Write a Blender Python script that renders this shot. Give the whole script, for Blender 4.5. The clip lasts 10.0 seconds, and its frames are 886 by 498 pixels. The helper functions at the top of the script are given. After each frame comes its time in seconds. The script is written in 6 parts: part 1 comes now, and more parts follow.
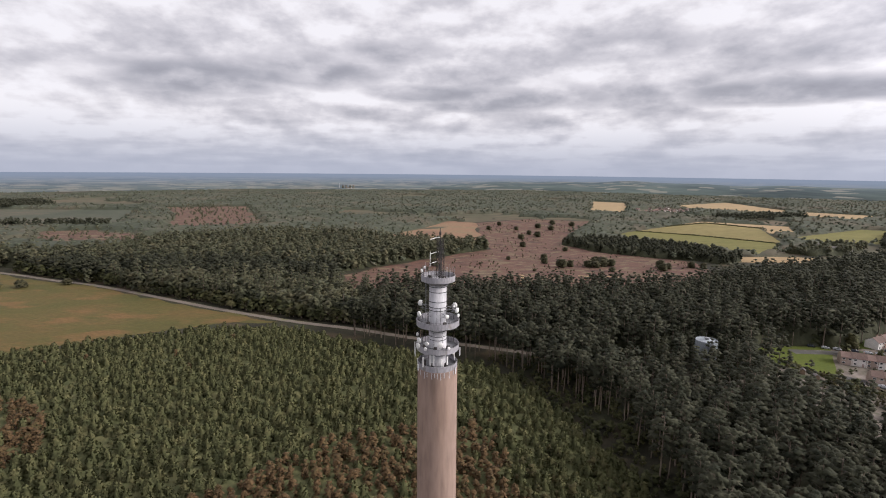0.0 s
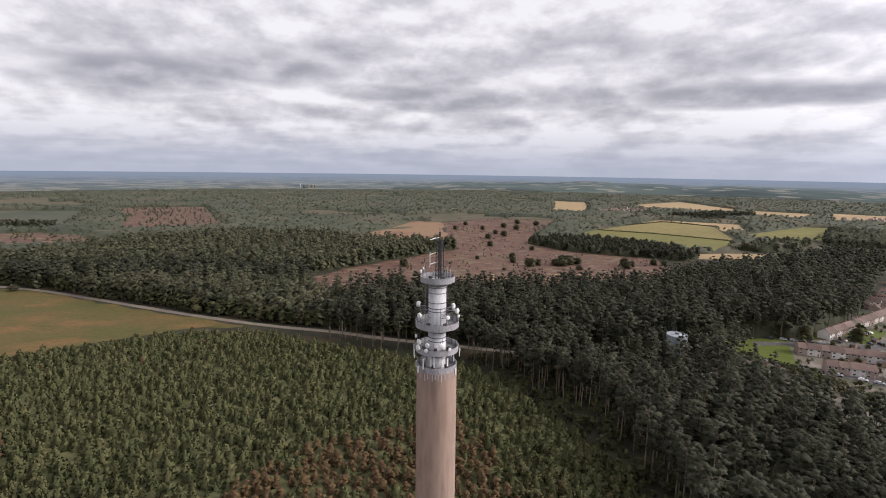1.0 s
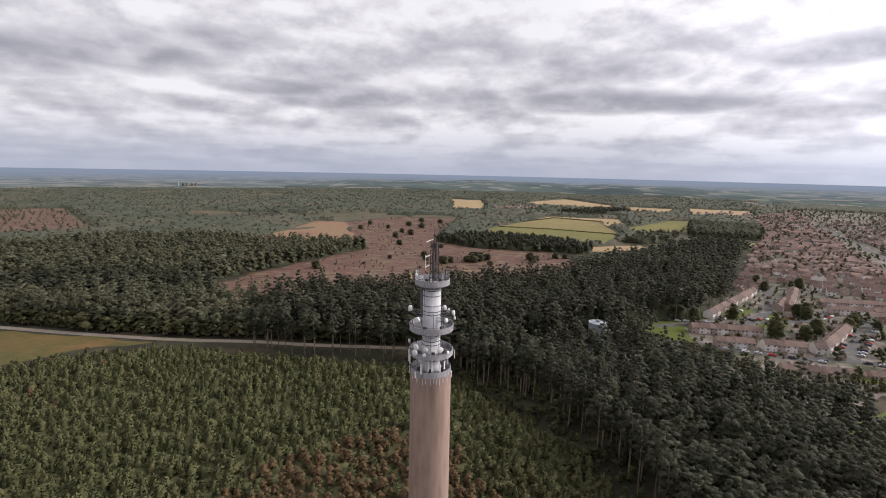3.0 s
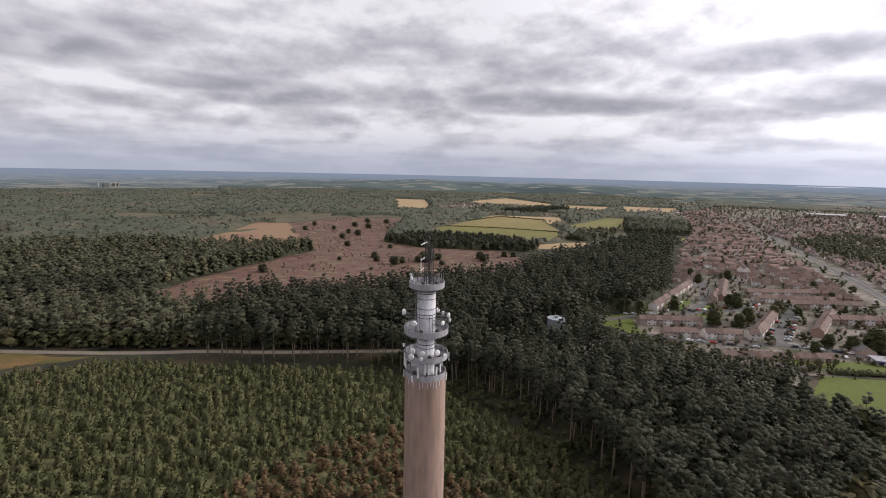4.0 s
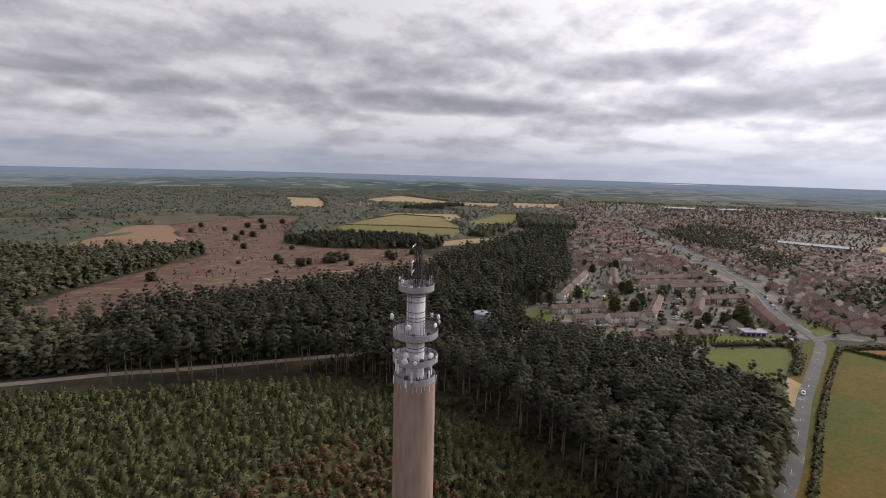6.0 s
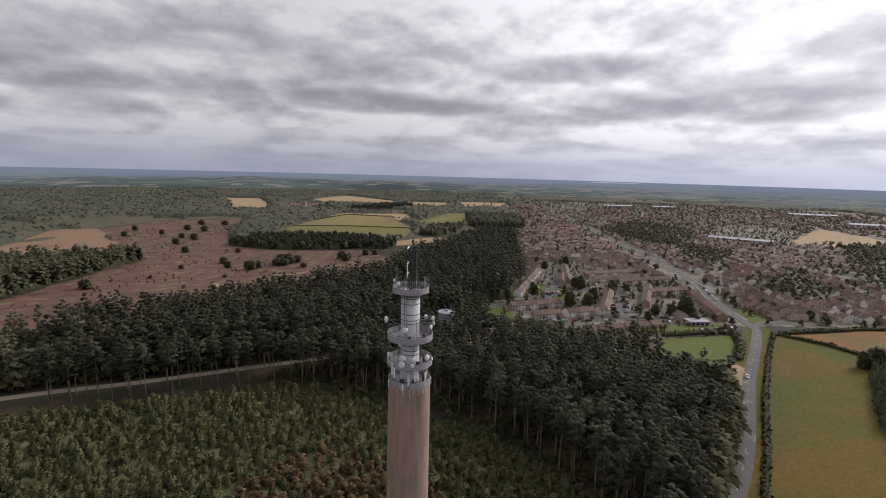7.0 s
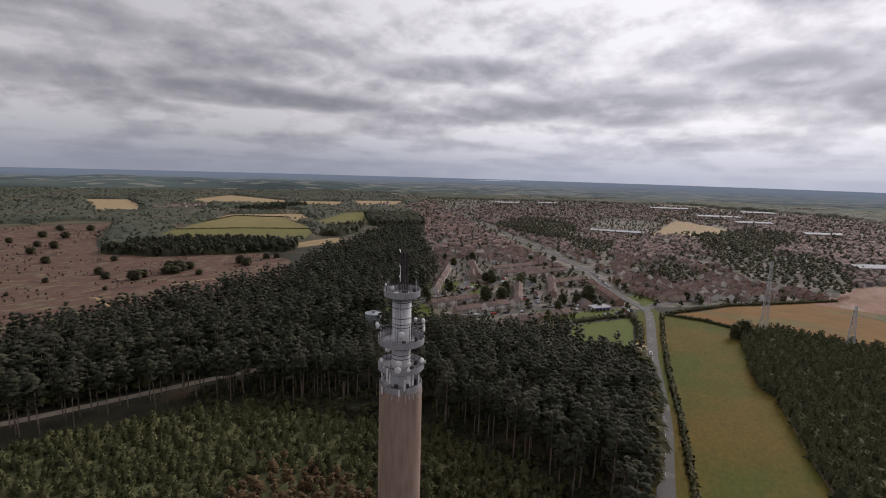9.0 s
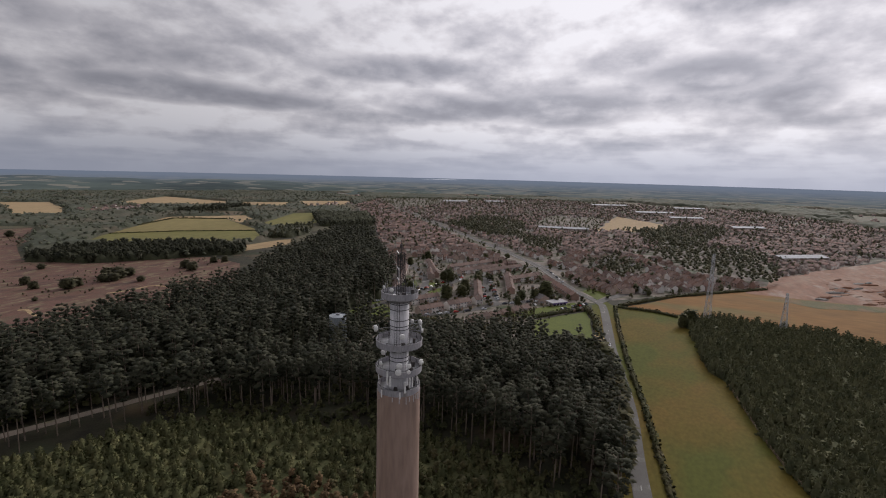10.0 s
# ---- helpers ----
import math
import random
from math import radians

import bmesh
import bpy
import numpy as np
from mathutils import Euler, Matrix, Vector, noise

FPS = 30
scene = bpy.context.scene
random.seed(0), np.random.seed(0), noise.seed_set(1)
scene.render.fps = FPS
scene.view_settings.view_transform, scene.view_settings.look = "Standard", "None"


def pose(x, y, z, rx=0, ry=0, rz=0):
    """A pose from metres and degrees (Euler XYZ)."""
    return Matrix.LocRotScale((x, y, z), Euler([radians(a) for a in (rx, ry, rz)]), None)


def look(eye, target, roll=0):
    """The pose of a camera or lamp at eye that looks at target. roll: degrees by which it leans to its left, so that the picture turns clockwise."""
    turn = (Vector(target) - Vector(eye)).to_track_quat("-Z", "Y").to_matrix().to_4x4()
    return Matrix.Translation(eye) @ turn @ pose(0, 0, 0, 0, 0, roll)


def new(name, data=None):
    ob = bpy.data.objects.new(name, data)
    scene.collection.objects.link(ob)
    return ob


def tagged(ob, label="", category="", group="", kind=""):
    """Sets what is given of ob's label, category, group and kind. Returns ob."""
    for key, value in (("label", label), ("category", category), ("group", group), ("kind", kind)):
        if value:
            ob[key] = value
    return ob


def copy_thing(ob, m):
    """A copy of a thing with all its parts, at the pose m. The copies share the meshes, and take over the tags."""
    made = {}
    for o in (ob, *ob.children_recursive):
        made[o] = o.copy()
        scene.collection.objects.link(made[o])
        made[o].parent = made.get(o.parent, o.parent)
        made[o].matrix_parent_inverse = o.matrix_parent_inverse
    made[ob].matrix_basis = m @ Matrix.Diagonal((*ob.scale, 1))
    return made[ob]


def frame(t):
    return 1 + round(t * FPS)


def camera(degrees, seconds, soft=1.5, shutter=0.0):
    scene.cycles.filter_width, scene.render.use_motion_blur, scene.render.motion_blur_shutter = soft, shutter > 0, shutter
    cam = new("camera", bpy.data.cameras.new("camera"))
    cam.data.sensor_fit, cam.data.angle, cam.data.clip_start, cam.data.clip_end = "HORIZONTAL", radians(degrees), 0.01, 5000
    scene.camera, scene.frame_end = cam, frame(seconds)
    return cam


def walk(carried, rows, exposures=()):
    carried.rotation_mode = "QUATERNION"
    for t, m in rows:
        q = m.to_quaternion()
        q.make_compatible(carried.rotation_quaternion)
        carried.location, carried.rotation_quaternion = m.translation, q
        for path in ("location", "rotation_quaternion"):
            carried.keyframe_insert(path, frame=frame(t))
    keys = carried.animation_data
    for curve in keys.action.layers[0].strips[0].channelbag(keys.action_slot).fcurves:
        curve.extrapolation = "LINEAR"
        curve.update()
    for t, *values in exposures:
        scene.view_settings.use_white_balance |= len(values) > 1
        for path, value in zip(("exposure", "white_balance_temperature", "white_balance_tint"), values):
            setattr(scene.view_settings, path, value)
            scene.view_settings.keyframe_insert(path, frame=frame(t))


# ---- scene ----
cam = camera(84.8, 10.0, 1.05)
PATH = [
    (0, (-1.298, -1.442, 76.63), (-1.312, 0.531, 76.304), 0.6),
    (0.5, (-4.582, -0.985, 76.571), (-4.519, 0.988, 76.246), 0.7),
    (1, (-8.105, -0.425, 76.534), (-7.964, 1.543, 76.209), 0.8),
    (1.5, (-12.062, 0.255, 76.516), (-11.832, 2.214, 76.19), 1.0),
    (2, (-16.5, 1.145, 76.523), (-16.166, 3.09, 76.198), 1.1),
    (2.5, (-21.171, 2.38, 76.583), (-20.721, 4.302, 76.258), 1.2),
    (4, (-34.704, 7.532, 77.028), (-33.908, 9.338, 76.706), 1.3),
    (4.5, (-38.765, 9.468, 77.093), (-37.867, 11.226, 76.773), 1.4),
    (5, (-42.557, 11.613, 77.164), (-41.561, 13.317, 76.844), 1.5),
    (5.5, (-46.132, 14.068, 77.218), (-45.041, 15.713, 76.897), 1.6),
    (7, (-55.926, 22.511, 77.26), (-54.571, 23.948, 76.942), 1.6),
    (7.5, (-58.926, 25.582, 77.285), (-57.491, 26.939, 76.969), 1.7),
    (8, (-61.826, 28.779, 77.32), (-60.316, 30.053, 77.006), 1.7),
    (8.5, (-64.593, 32.155, 77.374), (-63.013, 33.342, 77.061), 1.7),
    (9, (-67.165, 35.707, 77.42), (-65.521, 36.802, 77.107), 1.7),
    (9.5, (-69.576, 39.337, 77.471), (-67.873, 40.339, 77.16), 1.6),
    (10, (-71.905, 43.013, 77.535), (-70.149, 43.919, 77.224), 1.5),
]
walk(cam, [(t, look(eye, target, roll)) for t, eye, target, roll in PATH],
     [(0, 0.05, 6350, 13.5), (2.5, 0.05, 6350, 13.5), (4, -0.07, 6350, 13.5), (5, -0.2, 6350, 13.5), (7.5, -0.47, 6350, 13.5), (10, -0.74, 6350, 13.5)])

# ---------------------------------------------------------------- light
world = bpy.data.worlds.new("overcast_sky")
scene.world = world
world.use_nodes = True
SUN_BEARING, SUN_HEIGHT = 102.0, 30.0


def build_sky(nt):
    n, l = nt.nodes, nt.links
    n.clear()

    def node(kind, operation="", data_type="", blend_type="", interpolation_type="", vector_type=""):
        made = n.new(kind)
        if data_type:
            made.data_type = data_type
        if operation:
            made.operation = operation
        if blend_type:
            made.blend_type = blend_type
        if interpolation_type:
            made.interpolation_type = interpolation_type
        if vector_type:
            made.vector_type = vector_type
        return made

    def math_node(op, a, b=None, c=None, clamp=False):
        m = node("ShaderNodeMath", operation=op)
        m.use_clamp = clamp
        for i, v in enumerate((a, b, c)):
            if v is None:
                continue
            if isinstance(v, (int, float)):
                m.inputs[i].default_value = v
            else:
                l.new(v, m.inputs[i])
        return m.outputs[0]

    def fbm(vec, scale, detail, rough, distortion=0.0):
        t = node("ShaderNodeTexNoise")
        t.inputs["Scale"].default_value = scale
        t.inputs["Detail"].default_value = detail
        t.inputs["Roughness"].default_value = rough
        t.inputs["Distortion"].default_value = distortion
        l.new(vec, t.inputs["Vector"])
        return t.outputs["Fac"]

    coord = node("ShaderNodeTexCoord").outputs["Generated"]
    split = node("ShaderNodeSeparateXYZ")
    l.new(coord, split.inputs[0])
    up = math_node("MAXIMUM", split.outputs["Z"], 0.0)
    # the cloud deck is a level sheet overhead: its pattern shrinks towards the horizon
    def sheet(lift):
        high = math_node("ADD", up, lift)
        plane = node("ShaderNodeCombineXYZ")
        l.new(math_node("DIVIDE", split.outputs["X"], high), plane.inputs[0])
        l.new(math_node("DIVIDE", split.outputs["Y"], high), plane.inputs[1])
        return plane.outputs[0]

    deck, vec = sheet(0.03), sheet(0.10)
    beyond = node("ShaderNodeVectorMath", operation="SCALE")
    l.new(vec, beyond.inputs[0])
    beyond.inputs["Scale"].default_value = 1.09
    base = fbm(vec, 0.85, 6.0, 0.5, 0.15)
    base_beyond = fbm(beyond.outputs[0], 0.85, 4.0, 0.5, 0.15)
    broad = fbm(vec, 0.3, 3.0, 0.5)
    squash = node("ShaderNodeMapping")
    squash.inputs["Scale"].default_value = (1, 1, 2.0)
    l.new(coord, squash.inputs[0])
    lower = node("ShaderNodeMapping")
    lower.inputs["Location"].default_value = (0, 0, -0.045)
    lower.inputs["Scale"].default_value = (1, 1, 2.0)
    l.new(coord, lower.inputs[0])
    puff = fbm(squash.outputs[0], 6.0, 8.0, 0.54, 0.0)
    puff_lower = fbm(lower.outputs[0], 6.0, 6.0, 0.54, 0.0)
    total = math_node("ADD", math_node("MULTIPLY", base, 0.36), math_node("MULTIPLY", broad, 0.28))
    total = math_node("ADD", total, math_node("MULTIPLY", puff, 0.36))
    # flat bellies are darkest along their far, lower rims
    total = math_node("ADD", total, math_node("MULTIPLY", math_node("SUBTRACT", base, base_beyond), 0.14))
    total = math_node("ADD", total, math_node("MULTIPLY", math_node("SUBTRACT", puff, puff_lower), 0.46))
    # bellies of the single large clouds: centre and radii on the deck, turn, depth
    for cx, cy, rx, ry, turn, depth in CLOUDS:
        m = node("ShaderNodeMapping", vector_type="TEXTURE")
        m.inputs["Location"].default_value = (cx, cy, 0)
        m.inputs["Rotation"].default_value = (0, 0, radians(turn))
        m.inputs["Scale"].default_value = (rx * 1.25, ry * 1.25, 1)
        l.new(deck, m.inputs[0])
        warp = node("ShaderNodeVectorMath", operation="LENGTH")
        l.new(m.outputs[0], warp.inputs[0])
        soft = math_node("SUBTRACT", 1.1, math_node("ADD", warp.outputs["Value"], math_node("MULTIPLY", math_node("SUBTRACT", puff, 0.5), 2.6)))
        soft = math_node("MULTIPLY", soft, 2.0, clamp=True)
        total = math_node("ADD", total, math_node("MULTIPLY", soft, depth))
    ramp = node("ShaderNodeValToRGB")
    l.new(total, ramp.inputs[0])
    stops = ramp.color_ramp
    stops.elements[0].position, stops.elements[0].color = 0.42, (0.90, 0.885, 0.905, 1)
    stops.elements[1].position, stops.elements[1].color = 0.74, (0.33, 0.33, 0.37, 1)
    for at, col in ((0.468, (0.80, 0.78, 0.80, 1)), (0.520, (0.66, 0.645, 0.675, 1)), (0.575, (0.555, 0.545, 0.58, 1)), (0.65, (0.42, 0.42, 0.46, 1))):
        e = stops.elements.new(at)
        e.color = col
    # pale veil down to the horizon
    veil = node("ShaderNodeMapRange", interpolation_type="SMOOTHSTEP")
    l.new(split.outputs["Z"], veil.inputs["Value"])
    veil.inputs["From Min"].default_value, veil.inputs["From Max"].default_value = -0.015, 0.11
    veil.inputs["To Min"].default_value, veil.inputs["To Max"].default_value = 0.92, 0.0
    mixed = node("ShaderNodeMix", data_type="RGBA")
    l.new(veil.outputs[0], mixed.inputs["Factor"])
    l.new(ramp.outputs[0], mixed.inputs["A"])
    mixed.inputs["B"].default_value = (0.43, 0.465, 0.56, 1)
    # brighter, thinner cloud round the hidden sun
    toward = node("ShaderNodeVectorMath", operation="DOT_PRODUCT")
    l.new(coord, toward.inputs[0])
    a, e = radians(SUN_BEARING), radians(SUN_HEIGHT)
    toward.inputs[1].default_value = (math.sin(a) * math.cos(e), math.cos(a) * math.cos(e), math.sin(e))
    glow = node("ShaderNodeMapRange", interpolation_type="SMOOTHSTEP")
    l.new(toward.outputs["Value"], glow.inputs["Value"])
    glow.inputs["From Min"].default_value, glow.inputs["From Max"].default_value = 0.3, 1.0
    glow.inputs["To Min"].default_value, glow.inputs["To Max"].default_value = 1.0, 1.75
    lit = node("ShaderNodeMix", data_type="RGBA", blend_type="MULTIPLY")
    lit.inputs["Factor"].default_value = 1.0
    l.new(mixed.outputs["Result"], lit.inputs["A"])
    grey = node("ShaderNodeCombineColor")
    for i in range(3):
        l.new(glow.outputs[0], grey.inputs[i])
    l.new(grey.outputs[0], lit.inputs["B"])
    sky = node("ShaderNodeTexSky")
    sky.sky_type, sky.sun_disc = "NISHITA", False
    sky.sun_elevation, sky.sun_rotation = radians(SUN_HEIGHT), radians(SUN_BEARING)
    clear = node("ShaderNodeBackground")
    l.new(sky.outputs[0], clear.inputs["Color"])
    clear.inputs["Strength"].default_value = 0.05
    clouds = node("ShaderNodeBackground")
    l.new(lit.outputs["Result"], clouds.inputs["Color"])
    clouds.inputs["Strength"].default_value = SKY
    both = node("ShaderNodeMixShader")
    both.inputs[0].default_value = 0.94
    l.new(clear.outputs[0], both.inputs[1])
    l.new(clouds.outputs[0], both.inputs[2])
    out = node("ShaderNodeOutputWorld")
    l.new(both.outputs[0], out.inputs["Surface"])


SKY = 1.03
CLOUDS = [(4.03, 4.95, 1.25, 0.75, -39, 0.16), (5.6, 2.95, 0.65, 0.95, -62, 0.13), (6.4, 1.75, 0.75, 1.3, -75, 0.14),
          (4.9, 0.0, 0.45, 0.6, -90, 0.16), (6.2, -0.8, 0.3, 0.8, -97, 0.13), (2.85, 3.72, 0.36, 0.42, -37, 0.10),
          (3.6, 2.65, 0.42, 0.34, -53, 0.10), (4.1, 0.45, 0.6, 0.5, -84, 0.06), (1.24, 3.77, 0.38, 0.33, -18, 0.09),
          (0.75, 6.1, 0.9, 0.8, -7, 0.12), (-0.4, 5.65, 0.45, 0.42, 4, 0.11), (-2.4, 4.9, 0.75, 0.7, 26, 0.12),
          (-1.2, 4.65, 0.55, 0.65, 15, 0.10), (-0.45, 3.95, 0.36, 0.34, 7, 0.09)]
build_sky(world.node_tree)

sun_data = bpy.data.lights.new("sun", "SUN")
sun_data.energy, sun_data.angle, sun_data.color = 3.2, radians(20), (1.0, 0.945, 0.87)
sun = new("sun", sun_data)
_a, _e = radians(SUN_BEARING), radians(SUN_HEIGHT)
sun.matrix_world = look((300 * math.sin(_a), 300 * math.cos(_a), 300), (300 * math.sin(_a) - math.sin(_a) * math.cos(_e), 300 * math.cos(_a) - math.cos(_a) * math.cos(_e), 300 - math.sin(_e)))

# ---------------------------------------------------------------- materials


def material(name, colours, scale=1.0, rough=0.85, metal=0.0, bump=0.0, fine=None, detail=6.0, island=0.0, objects=0.0, spots=None, stretch=(1, 1, 1), translucent=0.0, gloss=0.25):
    """A surface of noise between the colours at two sizes (1/scale metres and 1/fine metres), with relief.
    island, objects: how far brightness varies from piece to piece. spots: (colour, scale, share) of patches with a shape of their own."""
    mat = bpy.data.materials.new(name)
    mat.use_nodes = True
    nt = mat.node_tree
    n, l = nt.nodes, nt.links
    bsdf = n["Principled BSDF"]
    bsdf.inputs["Roughness"].default_value = rough
    bsdf.inputs["Metallic"].default_value = metal
    bsdf.inputs["Specular IOR Level"].default_value = gloss
    place = n.new("ShaderNodeNewGeometry").outputs["Position"] if not objects else n.new("ShaderNodeTexCoord").outputs["Object"]
    mapping = n.new("ShaderNodeMapping")
    mapping.inputs["Scale"].default_value = stretch
    l.new(place, mapping.inputs[0])
    big = n.new("ShaderNodeTexNoise")
    big.inputs["Scale"].default_value, big.inputs["Detail"].default_value, big.inputs["Roughness"].default_value = scale, detail, 0.6
    l.new(mapping.outputs[0], big.inputs["Vector"])
    ramp = n.new("ShaderNodeValToRGB")
    l.new(big.outputs["Fac"], ramp.inputs[0])
    k = len(colours)
    for i, c in enumerate(colours):
        at = 0.33 + 0.34 * (i / max(1, k - 1))
        e = ramp.color_ramp.elements[i] if i < 2 else ramp.color_ramp.elements.new(at)
        e.position, e.color = at, (*c, 1)
    colour = ramp.outputs[0]
    if spots:
        spot_colour, spot_scale, share = spots
        patch_noise = n.new("ShaderNodeTexNoise")
        patch_noise.inputs["Scale"].default_value, patch_noise.inputs["Detail"].default_value = spot_scale, 5.0
        l.new(mapping.outputs[0], patch_noise.inputs["Vector"])
        cut = n.new("ShaderNodeMapRange")
        l.new(patch_noise.outputs["Fac"], cut.inputs["Value"])
        cut.inputs["From Min"].default_value, cut.inputs["From Max"].default_value = 1 - share - 0.06, 1 - share + 0.06
        mix = n.new("ShaderNodeMix")
        mix.data_type = "RGBA"
        l.new(cut.outputs[0], mix.inputs["Factor"])
        l.new(colour, mix.inputs["A"])
        mix.inputs["B"].default_value = (*spot_colour, 1)
        colour = mix.outputs["Result"]
    small = n.new("ShaderNodeTexNoise")
    small.inputs["Scale"].default_value, small.inputs["Detail"].default_value = fine or scale * 9, 4.0
    l.new(mapping.outputs[0], small.inputs["Vector"])
    vary = n.new("ShaderNodeMapRange")
    l.new(small.outputs["Fac"], vary.inputs["Value"])
    vary.inputs["From Min"].default_value, vary.inputs["From Max"].default_value = 0.25, 0.75
    vary.inputs["To Min"].default_value, vary.inputs["To Max"].default_value = 0.8, 1.2
    value = vary.outputs[0]
    for amount, source in ((island, "island"), (objects, "object")):
        if amount:
            pick = n.new("ShaderNodeNewGeometry").outputs["Random Per Island"] if source == "island" else n.new("ShaderNodeObjectInfo").outputs["Random"]
            spread = n.new("ShaderNodeMapRange")
            l.new(pick, spread.inputs["Value"])
            spread.inputs["To Min"].default_value, spread.inputs["To Max"].default_value = 1 - amount, 1 + amount
            times = n.new("ShaderNodeMath")
            times.operation = "MULTIPLY"
            l.new(value, times.inputs[0])
            l.new(spread.outputs[0], times.inputs[1])
            value = times.outputs[0]
    hsv = n.new("ShaderNodeHueSaturation")
    l.new(colour, hsv.inputs["Color"])
    l.new(value, hsv.inputs["Value"])
    l.new(hsv.outputs[0], bsdf.inputs["Base Color"])
    if bump:
        b = n.new("ShaderNodeBump")
        b.inputs["Strength"].default_value, b.inputs["Distance"].default_value = 0.6, bump
        l.new(small.outputs["Fac"], b.inputs["Height"])
        l.new(b.outputs[0], bsdf.inputs["Normal"])
    if translucent:
        tr = n.new("ShaderNodeBsdfTranslucent")
        l.new(hsv.outputs[0], tr.inputs["Color"])
        mixs = n.new("ShaderNodeMixShader")
        mixs.inputs[0].default_value = translucent
        l.new(bsdf.outputs[0], mixs.inputs[1])
        l.new(tr.outputs[0], mixs.inputs[2])
        l.new(mixs.outputs[0], n["Material Output"].inputs["Surface"])
    return mat


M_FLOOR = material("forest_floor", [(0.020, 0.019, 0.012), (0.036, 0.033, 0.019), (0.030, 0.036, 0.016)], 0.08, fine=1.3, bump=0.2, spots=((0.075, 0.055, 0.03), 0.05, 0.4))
M_LAND = material("far_land", [(0.064, 0.064, 0.037), (0.086, 0.077, 0.045), (0.122, 0.089, 0.056)], 0.006, fine=0.05, detail=10.0)
M_GRASS = material("meadow_grass", [(0.066, 0.066, 0.017), (0.092, 0.077, 0.022), (0.115, 0.078, 0.026)], 0.05, fine=0.9, bump=0.3, detail=10.0, spots=((0.150, 0.088, 0.033), 0.06, 0.42), stretch=(0.5, 1, 1))
M_PASTURE = material("pasture", [(0.094, 0.076, 0.015), (0.117, 0.086, 0.018), (0.137, 0.087, 0.021)], 0.03, fine=0.5, bump=0.08, detail=9.0, spots=((0.080, 0.085, 0.017), 0.014, 0.48), stretch=(1, 1.6, 1), gloss=0.1)
M_LAWN = material("mown_grass", [(0.075, 0.096, 0.012), (0.097, 0.116, 0.017)], 0.05, fine=0.9, bump=0.05, detail=9.0)
M_GREENFIELD = material("green_crop", [(0.142, 0.138, 0.050), (0.184, 0.166, 0.062)], 0.02, fine=0.3, stretch=(0.3, 1, 1), gloss=0.1)
M_YELLOWFIELD = material("yellowing_crop", [(0.190, 0.160, 0.068), (0.235, 0.192, 0.085)], 0.02, fine=0.3, stretch=(0.3, 1, 1), gloss=0.1)
M_TANFIELD = material("stubble", [(0.30, 0.21, 0.11), (0.36, 0.26, 0.14)], 0.02, fine=0.3, stretch=(0.3, 1, 1))
M_DRYFIELD = material("dry_field", [(0.160, 0.084, 0.026), (0.205, 0.106, 0.034), (0.175, 0.098, 0.034)], 0.018, fine=0.25, bump=0.15, detail=9.0, stretch=(1, 0.35, 1), spots=((0.150, 0.112, 0.042), 0.03, 0.4), gloss=0.1)
M_HEATH = material("heather", [(0.074, 0.043, 0.033), (0.128, 0.066, 0.048), (0.106, 0.074, 0.047)], 0.07, fine=0.8, bump=0.3, detail=10.0, spots=((0.172, 0.136, 0.082), 0.16, 0.40), stretch=(0.6, 1, 1))
M_HEATHSIDE = material("dry_heath_grass", [(0.16, 0.09, 0.06), (0.24, 0.14, 0.085), (0.20, 0.15, 0.085)], 0.03, fine=0.3)
M_EARTH = material("bare_red_earth", [(0.150, 0.066, 0.036), (0.205, 0.100, 0.060), (0.240, 0.150, 0.105)], 0.05, fine=0.3, bump=0.4, detail=10.0, stretch=(0.5, 1, 1), spots=((0.27, 0.20, 0.16), 0.07, 0.38))
M_TRACK = material("gravel_track", [(0.155, 0.130, 0.105), (0.21, 0.175, 0.145)], 0.06, fine=2.0, bump=0.03, spots=((0.16, 0.15, 0.08), 0.12, 0.36))
M_ASPHALT = material("asphalt", [(0.082, 0.077, 0.073), (0.112, 0.104, 0.096)], 0.1, fine=4.0, rough=0.75, spots=((0.20, 0.19, 0.18), 0.2, 0.35))
M_PAVING = material("pavement_slabs", [(0.165, 0.152, 0.14), (0.21, 0.195, 0.18)], 0.2, fine=3.0)
M_PAINT = material("road_paint", [(0.6, 0.6, 0.58), (0.7, 0.7, 0.68)], 0.5)
M_YARD = material("town_ground", [(0.078, 0.072, 0.045), (0.155, 0.130, 0.106), (0.270, 0.228, 0.198)], 0.085, fine=0.7, detail=9.0, spots=((0.045, 0.056, 0.023), 0.09, 0.43))
M_NEEDLE = material("pine_needles", [(0.024, 0.028, 0.016), (0.043, 0.045, 0.026), (0.069, 0.068, 0.042)], 0.2, fine=1.1, detail=2.0, island=0.14, translucent=0.16)
M_YOUNG = material("young_pine_needles", [(0.078, 0.085, 0.037), (0.110, 0.113, 0.050), (0.146, 0.138, 0.063)], 0.3, fine=0.9, detail=2.0, island=0.15, translucent=0.25)
M_RUST = material("autumn_leaves", [(0.082, 0.055, 0.026), (0.112, 0.068, 0.032), (0.092, 0.072, 0.032)], 0.3, fine=0.8, island=0.3, translucent=0.1)
M_YELLOW = material("yellowing_leaves", [(0.046, 0.046, 0.019), (0.068, 0.062, 0.025), (0.092, 0.074, 0.031)], 0.25, fine=0.6, island=0.25, translucent=0.1)
M_LEAF = material("broad_leaves", [(0.040, 0.045, 0.019), (0.063, 0.065, 0.026), (0.090, 0.080, 0.035)], 0.06, fine=0.6, island=0.35, translucent=0.15)
